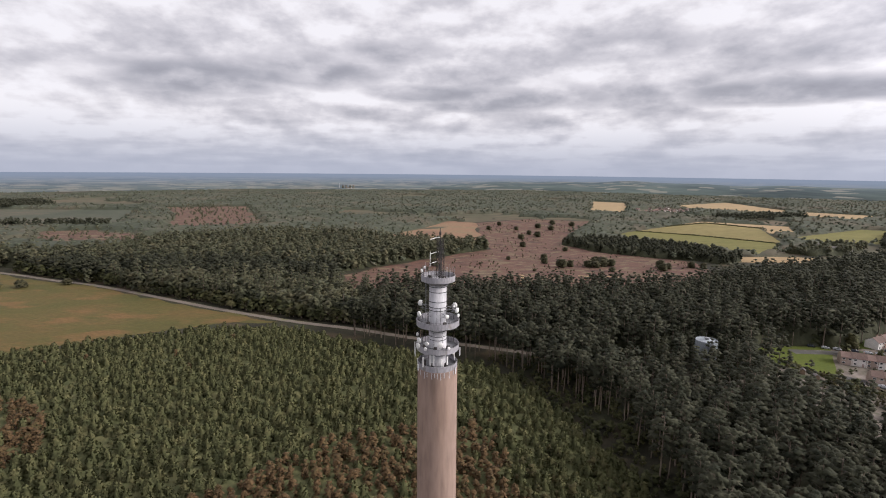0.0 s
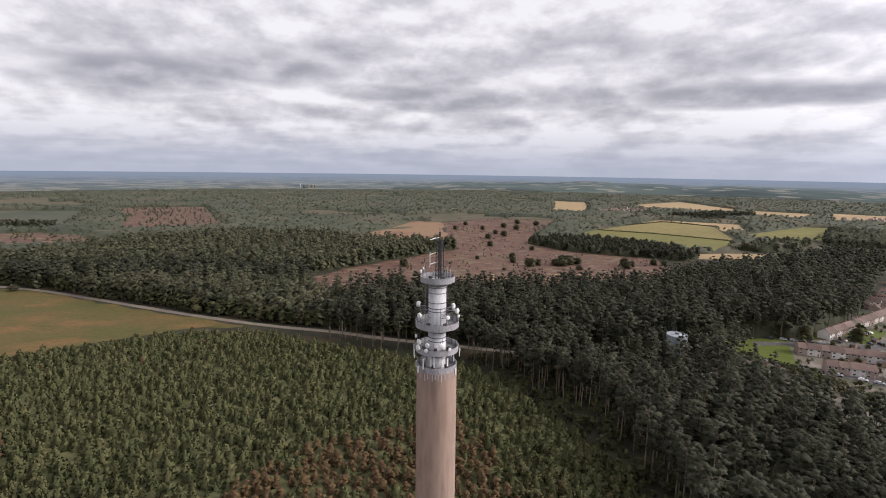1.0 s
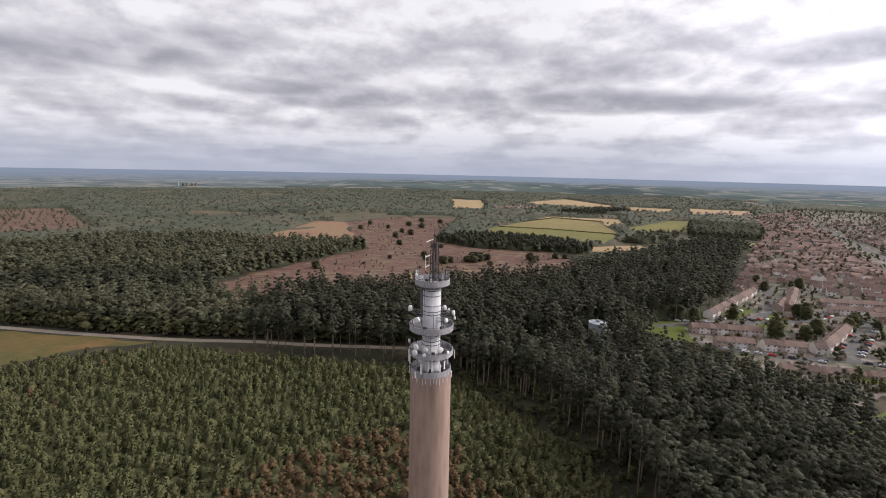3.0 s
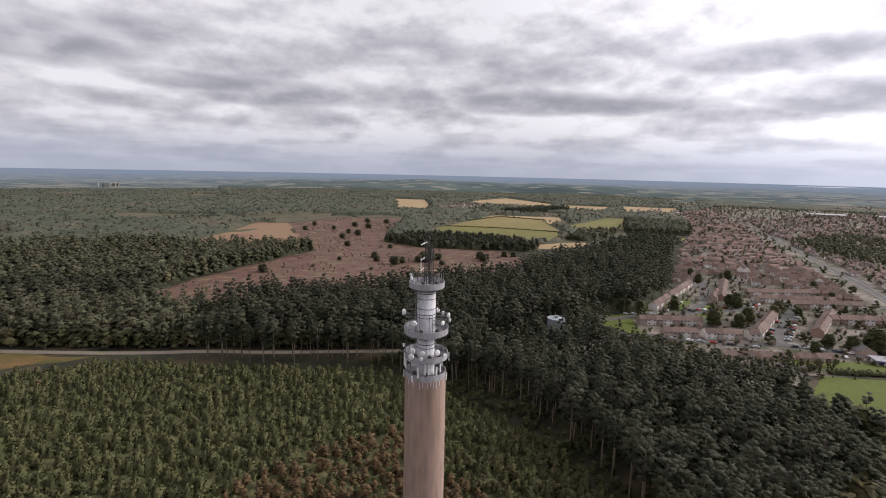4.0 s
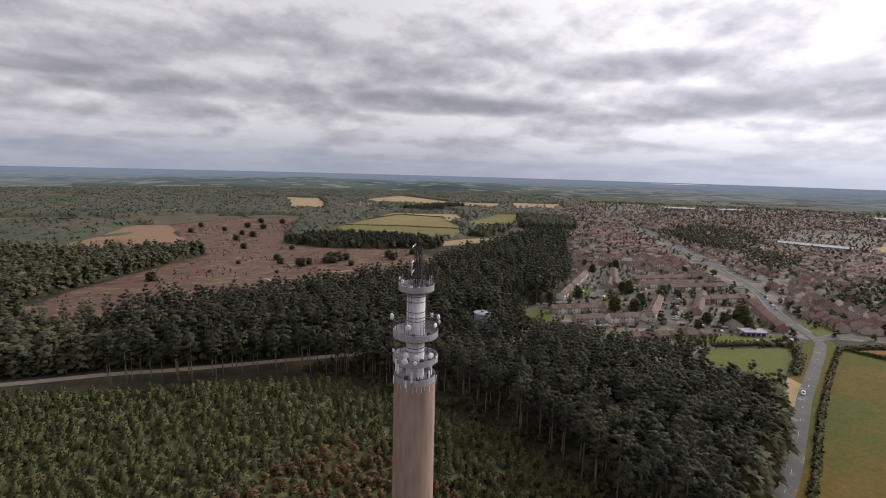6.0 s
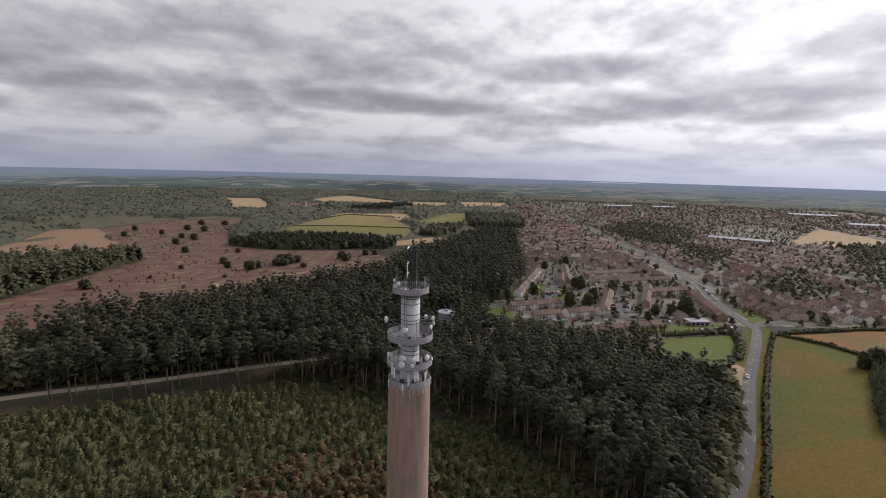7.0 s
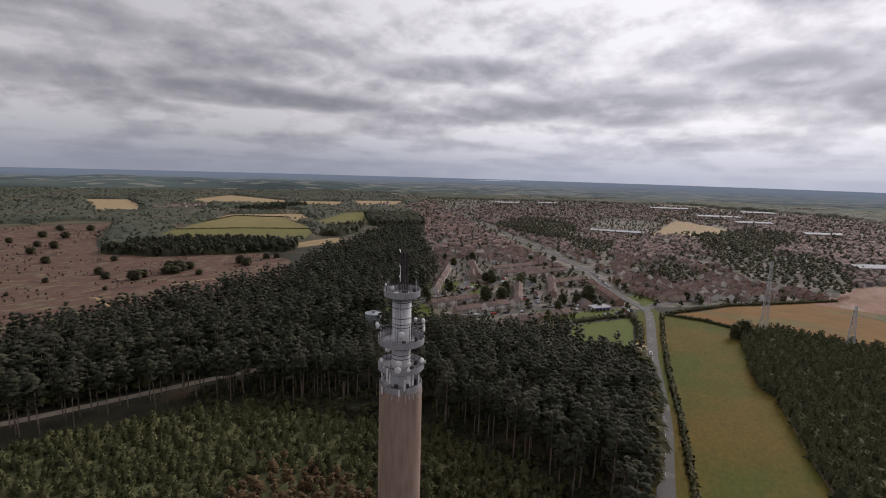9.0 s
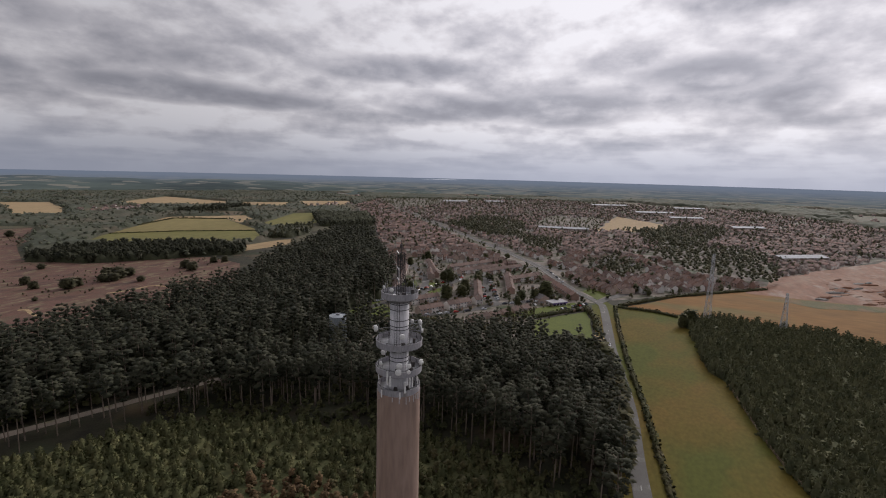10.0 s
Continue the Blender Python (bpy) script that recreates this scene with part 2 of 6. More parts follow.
M_MIXED = material("mixed_wood_leaves", [(0.056, 0.061, 0.035), (0.084, 0.085, 0.048), (0.118, 0.106, 0.059)], 0.12, fine=0.7, detail=3.0, island=0.2, translucent=0.1)
M_SCRUB = material("heath_scrub_leaves", [(0.055, 0.054, 0.028), (0.080, 0.072, 0.038)], 0.3, fine=0.8, island=0.3, translucent=0.2)
# paler, bluer leaves: distance haze painted into the base colour
M_FARWOOD = material("hazy_far_wood_leaves", [(0.072, 0.085, 0.057), (0.100, 0.108, 0.072), (0.142, 0.121, 0.085)], 0.012, fine=0.1, island=0.3, translucent=0.1)
# darker copy of the far leaves: shade between crowns painted as colour
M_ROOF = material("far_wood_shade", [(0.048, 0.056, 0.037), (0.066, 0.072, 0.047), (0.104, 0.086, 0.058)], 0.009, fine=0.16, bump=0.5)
# dark needle tone with the shade between crowns painted in
M_UNDERSHADE = material("shaded_understorey_needles", [(0.028, 0.031, 0.015), (0.047, 0.048, 0.023)], 0.1, fine=0.5, bump=0.4)
M_DARKPINE = material("dark_pine_needles", [(0.060, 0.066, 0.032), (0.090, 0.092, 0.045), (0.120, 0.116, 0.058)], 0.25, fine=1.1, detail=2.0, island=0.18, translucent=0.2)
M_BARK = material("pine_bark", [(0.12, 0.093, 0.073), (0.22, 0.170, 0.133)], 0.8, fine=6.0, stretch=(1, 1, 0.3))
M_CONCRETE = material("shaft_concrete", [(0.30, 0.208, 0.165), (0.345, 0.245, 0.20), (0.315, 0.228, 0.19)], 0.16, fine=0.9, rough=0.9, bump=0.01, stretch=(1.2, 1.2, 0.22), spots=((0.25, 0.175, 0.14), 0.3, 0.36))
M_RING = material("painted_steel_ring", [(0.30, 0.29, 0.31), (0.37, 0.36, 0.38)], 0.5, fine=4.0, rough=0.6, stretch=(1, 1, 0.3), spots=((0.25, 0.23, 0.22), 0.8, 0.36))
M_CORE = material("pale_core_panels", [(0.50, 0.49, 0.51), (0.60, 0.59, 0.61)], 0.6, fine=5.0, rough=0.6, stretch=(1, 1, 0.2))
M_PYLON = material("dull_pylon_steel", [(0.44, 0.44, 0.45), (0.54, 0.54, 0.55)], 0.8, rough=0.6, metal=0.1)
M_STEEL = material("galvanised_steel", [(0.20, 0.20, 0.21), (0.30, 0.30, 0.31)], 1.5, rough=0.5, metal=0.5)
M_DARKSTEEL = material("dark_lattice_steel", [(0.055, 0.05, 0.05), (0.10, 0.09, 0.085)], 1.5, rough=0.6, metal=0.3)
M_DISH = material("white_radome", [(0.72, 0.71, 0.70), (0.80, 0.79, 0.78)], 1.2, rough=0.4)
M_DARK = material("shadowed_cladding", [(0.035, 0.035, 0.04), (0.06, 0.06, 0.065)], 1.0, rough=0.6)
M_WHITE = material("white_tank_paint", [(0.289, 0.315, 0.340), (0.357, 0.383, 0.408)], 0.4, rough=0.5, stretch=(1, 1, 0.2))
M_PURPLE = material("purple_shop_sign", [(0.16, 0.09, 0.32), (0.20, 0.12, 0.38)], 0.5, rough=0.5)
M_GLASS = material("dark_window_glass", [(0.02, 0.023, 0.028), (0.04, 0.045, 0.05)], 0.5, rough=0.12)
M_DOOR = material("house_door", [(0.25, 0.12, 0.09), (0.5, 0.48, 0.46)], 0.05, rough=0.5)
M_BRICKS = [material("red_brick", [(0.25, 0.165, 0.13), (0.33, 0.22, 0.175)], 0.3, fine=5.0, objects=0.2),
            material("brown_brick", [(0.34, 0.26, 0.215), (0.43, 0.34, 0.29)], 0.3, fine=5.0, objects=0.2),
            material("pale_render", [(0.58, 0.55, 0.52), (0.72, 0.69, 0.66)], 0.3, fine=5.0, objects=0.15)]
M_ROOFS = [material("brown_roof_tiles", [(0.128, 0.087, 0.073), (0.178, 0.123, 0.104)], 0.3, fine=3.0, objects=0.25),
           material("grey_roof_tiles", [(0.14, 0.125, 0.12), (0.20, 0.18, 0.17)], 0.3, fine=3.0, objects=0.25),
           material("red_roof_tiles", [(0.160, 0.098, 0.080), (0.215, 0.132, 0.107)], 0.3, fine=3.0, objects=0.2)]
M_FARWALL = material("far_house_walls", [(0.19, 0.130, 0.108), (0.34, 0.28, 0.25), (0.80, 0.78, 0.75)], 0.22, fine=0.4, island=0.5)
M_FARROOF = material("far_house_roofs", [(0.098, 0.072, 0.064), (0.178, 0.108, 0.088), (0.160, 0.140, 0.132)], 0.18, fine=0.4, island=0.5)
M_SHED = material("pale_shed_roof", [(0.396, 0.403, 0.418), (0.475, 0.482, 0.497)], 0.05)
M_CARS = [material("white_car_paint", [(0.72, 0.72, 0.72), (0.78, 0.78, 0.78)], 0.5, rough=0.25),
          material("silver_car_paint", [(0.40, 0.41, 0.43), (0.46, 0.47, 0.49)], 0.5, rough=0.25),
          material("dark_car_paint", [(0.03, 0.035, 0.05), (0.05, 0.055, 0.07)], 0.5, rough=0.25),
          material("red_car_paint", [(0.35, 0.04, 0.035), (0.4, 0.05, 0.04)], 0.5, rough=0.25)]
M_TYRE = material("tyre_rubber", [(0.02, 0.02, 0.02), (0.03, 0.03, 0.03)], 2.0)
M_HEDGE = material("hedge_leaves", [(0.036, 0.043, 0.016), (0.059, 0.058, 0.022), (0.081, 0.066, 0.029)], 0.12, fine=0.9, island=0.35)
M_FENCE = material("weathered_fence_wood", [(0.24, 0.17, 0.12), (0.32, 0.23, 0.16)], 1.0, fine=6.0)
M_WATER = material("far_lake_water", [(0.5, 0.55, 0.6), (0.55, 0.6, 0.65)], 0.01, rough=0.1)


def distance_material(name, low, haze, pale):
    """The far plain: fields, woods and towns, self-lit, with kilometres of haze painted in."""
    mat = bpy.data.materials.new(name)
    mat.use_nodes = True
    n, l = mat.node_tree.nodes, mat.node_tree.links
    n.clear()
    pos = n.new("ShaderNodeNewGeometry").outputs["Position"]
    woods = n.new("ShaderNodeTexNoise")
    woods.inputs["Scale"].default_value, woods.inputs["Detail"].default_value, woods.inputs["Roughness"].default_value = 0.0021, 7.0, 0.68
    l.new(pos, woods.inputs["Vector"])
    ramp = n.new("ShaderNodeValToRGB")
    l.new(woods.outputs["Fac"], ramp.inputs[0])
    el = ramp.color_ramp.elements
    el[0].position, el[0].color = 0.36, (*[q * 0.5 for q in low], 1)
    el[1].position, el[1].color = 0.66, (low[0] * 1.75, low[1] * 1.55, low[2] * 1.3, 1)
    for at, k in ((0.45, 0.85), (0.52, 1.05), (0.58, 1.3)):
        e = el.new(at)
        e.color = (*[q * k for q in low], 1)
    plots = n.new("ShaderNodeTexVoronoi")
    plots.inputs["Scale"].default_value = 0.017
    l.new(pos, plots.inputs["Vector"])
    part_of = n.new("ShaderNodeSeparateColor")
    l.new(plots.outputs["Color"], part_of.inputs[0])
    open_land = n.new("ShaderNodeMapRange")
    l.new(part_of.outputs[0], open_land.inputs["Value"])
    open_land.inputs["From Min"].default_value, open_land.inputs["From Max"].default_value = 1 - pale, 1 - pale * 0.7
    open_land.inputs["To Max"].default_value = 0.75
    fields = n.new("ShaderNodeMix")
    fields.data_type = "RGBA"
    l.new(open_land.outputs[0], fields.inputs["Factor"])
    l.new(ramp.outputs[0], fields.inputs["A"])
    fields.inputs["B"].default_value = (0.26, 0.235, 0.185, 1)
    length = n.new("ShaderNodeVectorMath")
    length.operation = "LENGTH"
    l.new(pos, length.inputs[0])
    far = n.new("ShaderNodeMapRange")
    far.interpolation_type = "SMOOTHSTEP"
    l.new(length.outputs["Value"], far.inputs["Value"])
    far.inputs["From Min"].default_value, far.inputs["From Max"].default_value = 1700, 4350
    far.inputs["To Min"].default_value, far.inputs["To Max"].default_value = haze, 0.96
    # painted haze: blue mixed into the colour with distance
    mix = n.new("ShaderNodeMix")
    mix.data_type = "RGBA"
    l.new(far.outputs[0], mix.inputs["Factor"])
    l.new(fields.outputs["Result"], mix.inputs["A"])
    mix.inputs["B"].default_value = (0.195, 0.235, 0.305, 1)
    # emits its own colour, so sun and sky do not light it
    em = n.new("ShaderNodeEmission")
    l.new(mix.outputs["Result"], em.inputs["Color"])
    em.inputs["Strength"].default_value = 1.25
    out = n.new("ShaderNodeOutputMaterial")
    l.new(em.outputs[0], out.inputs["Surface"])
    return mat


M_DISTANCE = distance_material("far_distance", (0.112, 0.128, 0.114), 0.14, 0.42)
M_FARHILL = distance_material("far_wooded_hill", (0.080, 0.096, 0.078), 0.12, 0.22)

# ---------------------------------------------------------------- helpers for building


def hump(x, y, cx, cy, s):
    return np.exp(-((x - cx) ** 2 + (y - cy) ** 2) / (2 * s * s))


def height(x, y):
    """The lie of the land."""
    x, y = np.asarray(x, float), np.asarray(y, float)
    r = np.hypot(x, y)
    z = -4.5 - 8 * hump(x, y, 90, 560, 170) - 9 * hump(x, y, 850, 220, 260)
    z = z + 24 * np.clip((r - 2500) / 2300, 0, 1)
    far = np.clip((r - 1900) / 500, 0, 1)
    z = z + far * (12 * hump(x, y, 2250, 1500, 420) + 6 * hump(x, y, 300, 2700, 260))
    return z


def ground_at(x, y):
    return float(height(x, y))


def mesh_of(name, verts, faces, mats, index=None, smooth=False):
    me = bpy.data.meshes.new(name)
    verts = np.asarray(verts, np.float32)
    if isinstance(faces, np.ndarray):
        k = faces.shape[1]
        me.vertices.add(len(verts))
        me.vertices.foreach_set("co", verts.ravel())
        me.loops.add(faces.size)
        me.loops.foreach_set("vertex_index", faces.ravel().astype(np.int32))
        me.polygons.add(len(faces))
        me.polygons.foreach_set("loop_start", np.arange(0, faces.size, k, dtype=np.int32))
        me.update(calc_edges=True)
    else:
        me.from_pydata([tuple(map(float, v)) for v in verts], [], faces)
    for m in mats:
        me.materials.append(m)
    if index is not None:
        me.polygons.foreach_set("material_index", np.asarray(index, np.int32))
    if smooth:
        me.polygons.foreach_set("use_smooth", np.ones(len(me.polygons), bool))
    me.update()
    return me


def part(name, data, parent=None, label="", at=None, mat=None):
    """Links a mesh, or a bmesh with its material, as one object under its thing."""
    if isinstance(data, bmesh.types.BMesh):
        me = bpy.data.meshes.new(name)
        data.to_mesh(me)
        data.free()
        if mat:
            me.materials.append(mat)
        data = me
    ob = new(name, data)
    if parent:
        ob.parent = parent
    if at is not None:
        ob.matrix_basis = at
    if label:
        ob["label"] = label
    return ob


def bm_box(sx, sy, sz, x=0, y=0, z=0, bm=None, rot=0.0, bevel=0.0):
    """A block standing on z, turned about its upright axis."""
    bm = bm or bmesh.new()
    m = Matrix.Translation((x, y, z + sz / 2)) @ Matrix.Rotation(rot, 4, "Z") @ Matrix.Diagonal((sx, sy, sz, 1))
    made = bmesh.ops.create_cube(bm, size=1.0, matrix=m)
    if bevel:
        edges = list({e for v in made["verts"] for e in v.link_edges})
        bmesh.ops.bevel(bm, geom=edges, offset=bevel, segments=1, affect="EDGES")
    return bm


def bm_bar(a, b, r, bm=None, sides=6, r2=None):
    """A round bar from a to b."""
    bm = bm or bmesh.new()
    a, b = Vector(a), Vector(b)
    d = b - a
    m = Matrix.Translation((a + b) / 2) @ d.to_track_quat("Z", "Y").to_matrix().to_4x4()
    bmesh.ops.create_cone(bm, cap_ends=True, segments=sides, radius1=r, radius2=r if r2 is None else r2, depth=d.length, matrix=m)
    return bm


def bm_lathe(profile, sides=48, bm=None):
    """A ring of revolution from (radius, z) pairs; the profile is closed if its ends are the same."""
    bm = bm or bmesh.new()
    rows = []
    for k in range(sides):
        a = 2 * math.pi * k / sides
        rows.append([bm.verts.new((r * math.cos(a), r * math.sin(a), z)) for r, z in profile])
    for k in range(sides):
        p, q = rows[k], rows[(k + 1) % sides]
        for i in range(len(profile) - 1):
            bm.faces.new((p[i], q[i], q[i + 1], p[i + 1]))
    bmesh.ops.remove_doubles(bm, verts=bm.verts[:], dist=1e-5)
    bmesh.ops.recalc_face_normals(bm, faces=bm.faces[:])
    return bm


def inside(px, py, poly):
    px, py = np.asarray(px, float), np.asarray(py, float)
    res = np.zeros(px.shape, bool)
    for (x0, y0), (x1, y1) in zip(poly, poly[1:] + poly[:1]):
        if y0 == y1:
            continue
        cross = ((y0 > py) != (y1 > py)) & (px < (x1 - x0) * (py - y0) / (y1 - y0) + x0)
        res ^= cross
    return res


def near_line(px, py, pts, dist):
    res = np.zeros(np.shape(px), bool)
    for (x0, y0), (x1, y1) in zip(pts, pts[1:]):
        dx, dy = x1 - x0, y1 - y0
        t = np.clip(((px - x0) * dx + (py - y0) * dy) / (dx * dx + dy * dy), 0, 1)
        res |= np.hypot(px - x0 - t * dx, py - y0 - t * dy) < dist
    return res


def smooth_line(pts, step=6.0):
    """Points along a rounded line through pts."""
    p = [Vector((*q, 0)) for q in pts]
    p = [2 * p[0] - p[1]] + p + [2 * p[-1] - p[-2]]
    out = []
    for i in range(1, len(p) - 2):
        k = max(2, int((p[i + 1] - p[i]).length / step))
        for j in range(k):
            t = j / k
            a, b, c, d = p[i - 1], p[i], p[i + 1], p[i + 2]
            q = 0.5 * ((2 * b) + (c - a) * t + (2 * a - 5 * b + 4 * c - d) * t * t + (3 * b - a - 3 * c + d) * t ** 3)
            out.append((q.x, q.y))
    out.append((p[-2].x, p[-2].y))
    return out


def ragged(poly, step=9.0, amp=1.6, seed=0):
    """The polygon with uneven edges."""
    rng = random.Random(seed)
    out = []
    for (x0, y0), (x1, y1) in zip(poly, poly[1:] + poly[:1]):
        k = max(1, int(math.hypot(x1 - x0, y1 - y0) / step))
        for j in range(k):
            t = j / k
            a = amp if j else 0
            out.append((x0 + (x1 - x0) * t + rng.uniform(-a, a), y0 + (y1 - y0) * t + rng.uniform(-a, a)))
    return out


def patch(name, poly, mat, off, label, category, cell=24.0, amp=1.6, seed=1):
    """A sheet of ground cover that follows the land."""
    pts = ragged(poly, 9.0 if amp < 4 else 22.0, amp, seed) if amp else poly
    bm = bmesh.new()
    bm.faces.new([bm.verts.new((x, y, 0)) for x, y in pts])
    bmesh.ops.triangulate(bm, faces=bm.faces[:])
    xs, ys = [p[0] for p in pts], [p[1] for p in pts]
    for axis, lo, hi in ((0, min(xs), max(xs)), (1, min(ys), max(ys))):
        size = max(cell, (hi - lo) / 40)
        k = 1
        while lo + k * size < hi:
            co = [0, 0, 0]
            co[axis] = lo + k * size
            no = [0, 0, 0]
            no[axis] = 1
            bmesh.ops.bisect_plane(bm, geom=bm.verts[:] + bm.edges[:] + bm.faces[:], plane_co=co, plane_no=no)
            k += 1
    for v in bm.verts:
        v.co.z = ground_at(v.co.x, v.co.y) + off
    bmesh.ops.recalc_face_normals(bm, faces=bm.faces[:])
    for f in bm.faces:
        if f.normal.z < 0:
            f.normal_flip()
    ob = part(name, bm, mat=mat)
    return tagged(ob, label, category, kind="structure")


def ribbon(pts, width, off, thick=0.0, side=0.0):
    """A strip along a line, moved sideways, as a mesh with a kerb height."""
    bm = bmesh.new()
    rows = []
    for i, (x, y) in enumerate(pts):
        x0, y0 = pts[max(0, i - 1)]
        x1, y1 = pts[min(len(pts) - 1, i + 1)]
        d = math.hypot(x1 - x0, y1 - y0)
        nx, ny = (y1 - y0) / d, -(x1 - x0) / d
        z = ground_at(x, y) + off
        lr = [(x + nx * (side + s * width / 2), y + ny * (side + s * width / 2)) for s in (-1, 1)]
        top = [bm.verts.new((a, b, z)) for a, b in lr]
        rows.append(top + ([bm.verts.new((a, b, z - thick)) for a, b in lr] if thick else []))
    for p, q in zip(rows, rows[1:]):
        bm.faces.new((p[0], p[1], q[1], q[0]))
        if thick:
            bm.faces.new((p[0], q[0], q[2], p[2]))
            bm.faces.new((p[1], p[3], q[3], q[1]))
    for f in bm.faces:
        f.normal_update()
    bmesh.ops.recalc_face_normals(bm, faces=bm.faces[:])
    return bm


# ---------------------------------------------------------------- the ground

ANGLES = 180


def polar_sheet(name, rr, mat, label, category, kind="structure", lift=0.0):
    a = np.linspace(0, 2 * np.pi, ANGLES, endpoint=False)
    R, A = np.meshgrid(rr, a, indexing="ij")
    x, y = R * np.sin(A), R * np.cos(A)
    v = np.stack([x, y, height(x, y) + lift], -1).reshape(-1, 3)
    f = []
    for i in range(len(rr) - 1):
        k = np.arange(ANGLES)
        k2 = (k + 1) % ANGLES
        f.append(np.stack([i * ANGLES + k, i * ANGLES + k2, (i + 1) * ANGLES + k2, (i + 1) * ANGLES + k], -1))
    ob = part(name, mesh_of(name, v, np.concatenate(f)[:, ::-1].copy(), [mat], smooth=True))
    return tagged(ob, label, category, kind=kind)


NEAR_R = [0.5] + list(np.arange(14, 1000, 14.0)) + list(np.geomspace(1010, 1900, 22))
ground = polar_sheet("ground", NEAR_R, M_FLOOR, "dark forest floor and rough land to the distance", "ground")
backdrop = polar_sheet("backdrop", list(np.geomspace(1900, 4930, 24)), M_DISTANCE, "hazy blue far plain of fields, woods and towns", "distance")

hill_rows = []
for k in range(61):
    b = radians(-2 + 62 * k / 60)
    swell = 0.5 - 0.5 * math.cos(2 * math.pi * min(1, k / 14) / 2) if k < 14 else 1.0
    swell *= 1.0 if k < 34 else max(0.0, 1 - (k - 34) / 26)
    top = (24 + 5 * math.sin(k * 0.35) + 3 * math.sin(k * 0.9 + 1)) * swell
    for r, f in ((1640, -0.05), (1850, 0.22), (2100, 0.55), (2350, 0.86), (2560, 1.0), (2750, 0.8), (3000, 0.0)):
        hill_rows.append((r * math.sin(b), r * math.cos(b), -4.5 + 0.25 + top * f))
hill_faces = [(7 * k + j, 7 * k + j + 1, 7 * k + j + 8, 7 * k + j + 7) for k in range(60) for j in range(6)]
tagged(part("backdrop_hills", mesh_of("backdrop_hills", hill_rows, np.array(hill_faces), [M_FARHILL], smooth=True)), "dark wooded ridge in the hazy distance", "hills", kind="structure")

TRACK = [(-420, 378), (-330, 352), (-279, 333), (-235, 318), (-140, 273), (-83, 249), (-47, 238), (-20, 227), (36, 208), (66, 196), (80, 189)]
MAIN_ROAD = [(-420, -90), (-220, -34), (-90, 6), (-20, 30), (55, 48), (104, 57), (152, 69), (168, 73), (192, 78), (240, 88.5), (255, 95), (291, 124), (360, 166), (450, 242), (590, 370), (735, 515), (860, 650)]
WEST_FIELD = [(-470, 400), (-300, 336), (-235, 314), (-140, 269), (-90, 248), (-122, 243), (-170, 213), (-195, 192), (-330, 150), (-480, 240)]
PLANTATION = [(-195, 184), (-168, 204), (-122, 228), (-85, 231), (-60, 222), (-44, 212), (-20, 203), (8, 191), (24, 178), (32, 162), (40, 142), (47, 124), (50, 105), (48, 85), (40, 64), (28, 52), (-10, 78), (-60, 86), (-130, 92), (-215, 142)]
NEAR_WOOD = [(-330, 358), (-279, 340), (-140, 280), (-47, 244), (36, 214), (38, 190), (44, 170), (54, 150), (55, 125), (54, 106), (52, 85), (46, 66), (40, 52), (60, 54), (92, 60), (120, 66), (145, 73), (148, 86), (142, 97), (154, 109), (145, 128), (136, 150), (128, 168), (116, 182), (134, 190), (194, 222), (252, 254), (278, 275), (362, 350), (425, 400), (468, 424), (440, 462), (372, 436), (320, 408), (262, 390), (212, 360), (190, 340), (172, 322), (150, 312), (110, 304), (73, 301), (27, 297), (-19, 300), (-72, 306), (-90, 380), (-200, 380)]
WEST_WOOD = [(-470, 412), (-330, 366), (-200, 388), (-86, 386), (-30, 456), (46, 538), (28, 560), (-20, 556), (-66, 562), (-134, 590), (-218, 572), (-288, 526), (-318, 480), (-322, 432), (-356, 414), (-420, 424)]
COPSE = [(136, 578), (167, 520), (211, 481), (243, 466), (256, 442), (285, 458), (287, 496), (270, 539), (201, 603), (150, 598)]
FARM_TREES = [(352, 510), (450, 560), (466, 532), (404, 490), (374, 484)]
EAST_WOOD = [(246, 44), (230, 41), (190, 36), (158, 31.5), (150, 25), (118, 19.5), (94, 14.5), (77, 9), (40, -6), (20, -16), (90, -70), (220, -60), (249, -33), (250, 17)]
CONIFER_HILL = [(480, 535), (600, 660), (690, 600), (556, 486)]
HEATH = [(-83, 372), (-28, 452), (50, 538), (42, 608), (45, 770), (138, 828), (237, 800), (165, 660), (139, 568), (174, 512), (236, 457), (228, 405), (200, 372), (165, 340), (110, 318), (34, 310), (-23, 312), (-70, 322)]
HEATH_SIDE = [(-90, 575), (-70, 632), (5, 787), (45, 770), (42, 608), (30, 575), (-30, 560)]
GREEN_A = [(215, 640), (280, 560), (322, 502), (350, 512), (392, 569), (330, 640), (268, 686), (251, 674)]
GREEN_A_FAR = [(268, 686), (330, 640), (392, 569), (405, 587), (459, 712), (414, 775), (331, 730)]
GREEN_A2 = [(331, 735), (420, 800), (520, 740), (462, 640), (440, 660), (462, 712), (414, 778)]
GREEN_B = [(427, 611), (608, 712), (671, 691), (515, 572), (443, 572)]
TAN_A = [(276, 487), (350, 482), (366, 472), (332, 450), (274, 456)]
PALE = [(489, 514), (530, 474), (506, 456), (474, 498)]
SMALL_GREEN = [(190, 120), (228, 96), (184, 85), (152, 76), (138, 84), (134, 97), (146, 108), (170, 112)]
VERGE_TAN = [(184, 84), (180, 76.5), (150, 70), (132, 66), (150, 78)]
BIG_FIELD = [(247, 82), (183, 70), (109, 52), (57, 41), (20, 33), (20, -8), (40, -3), (77, 8.5), (94, 14), (118, 19), (150, 24.5), (158, 31), (190, 35.5), (230, 40.5), (236, 41), (250, 46)]
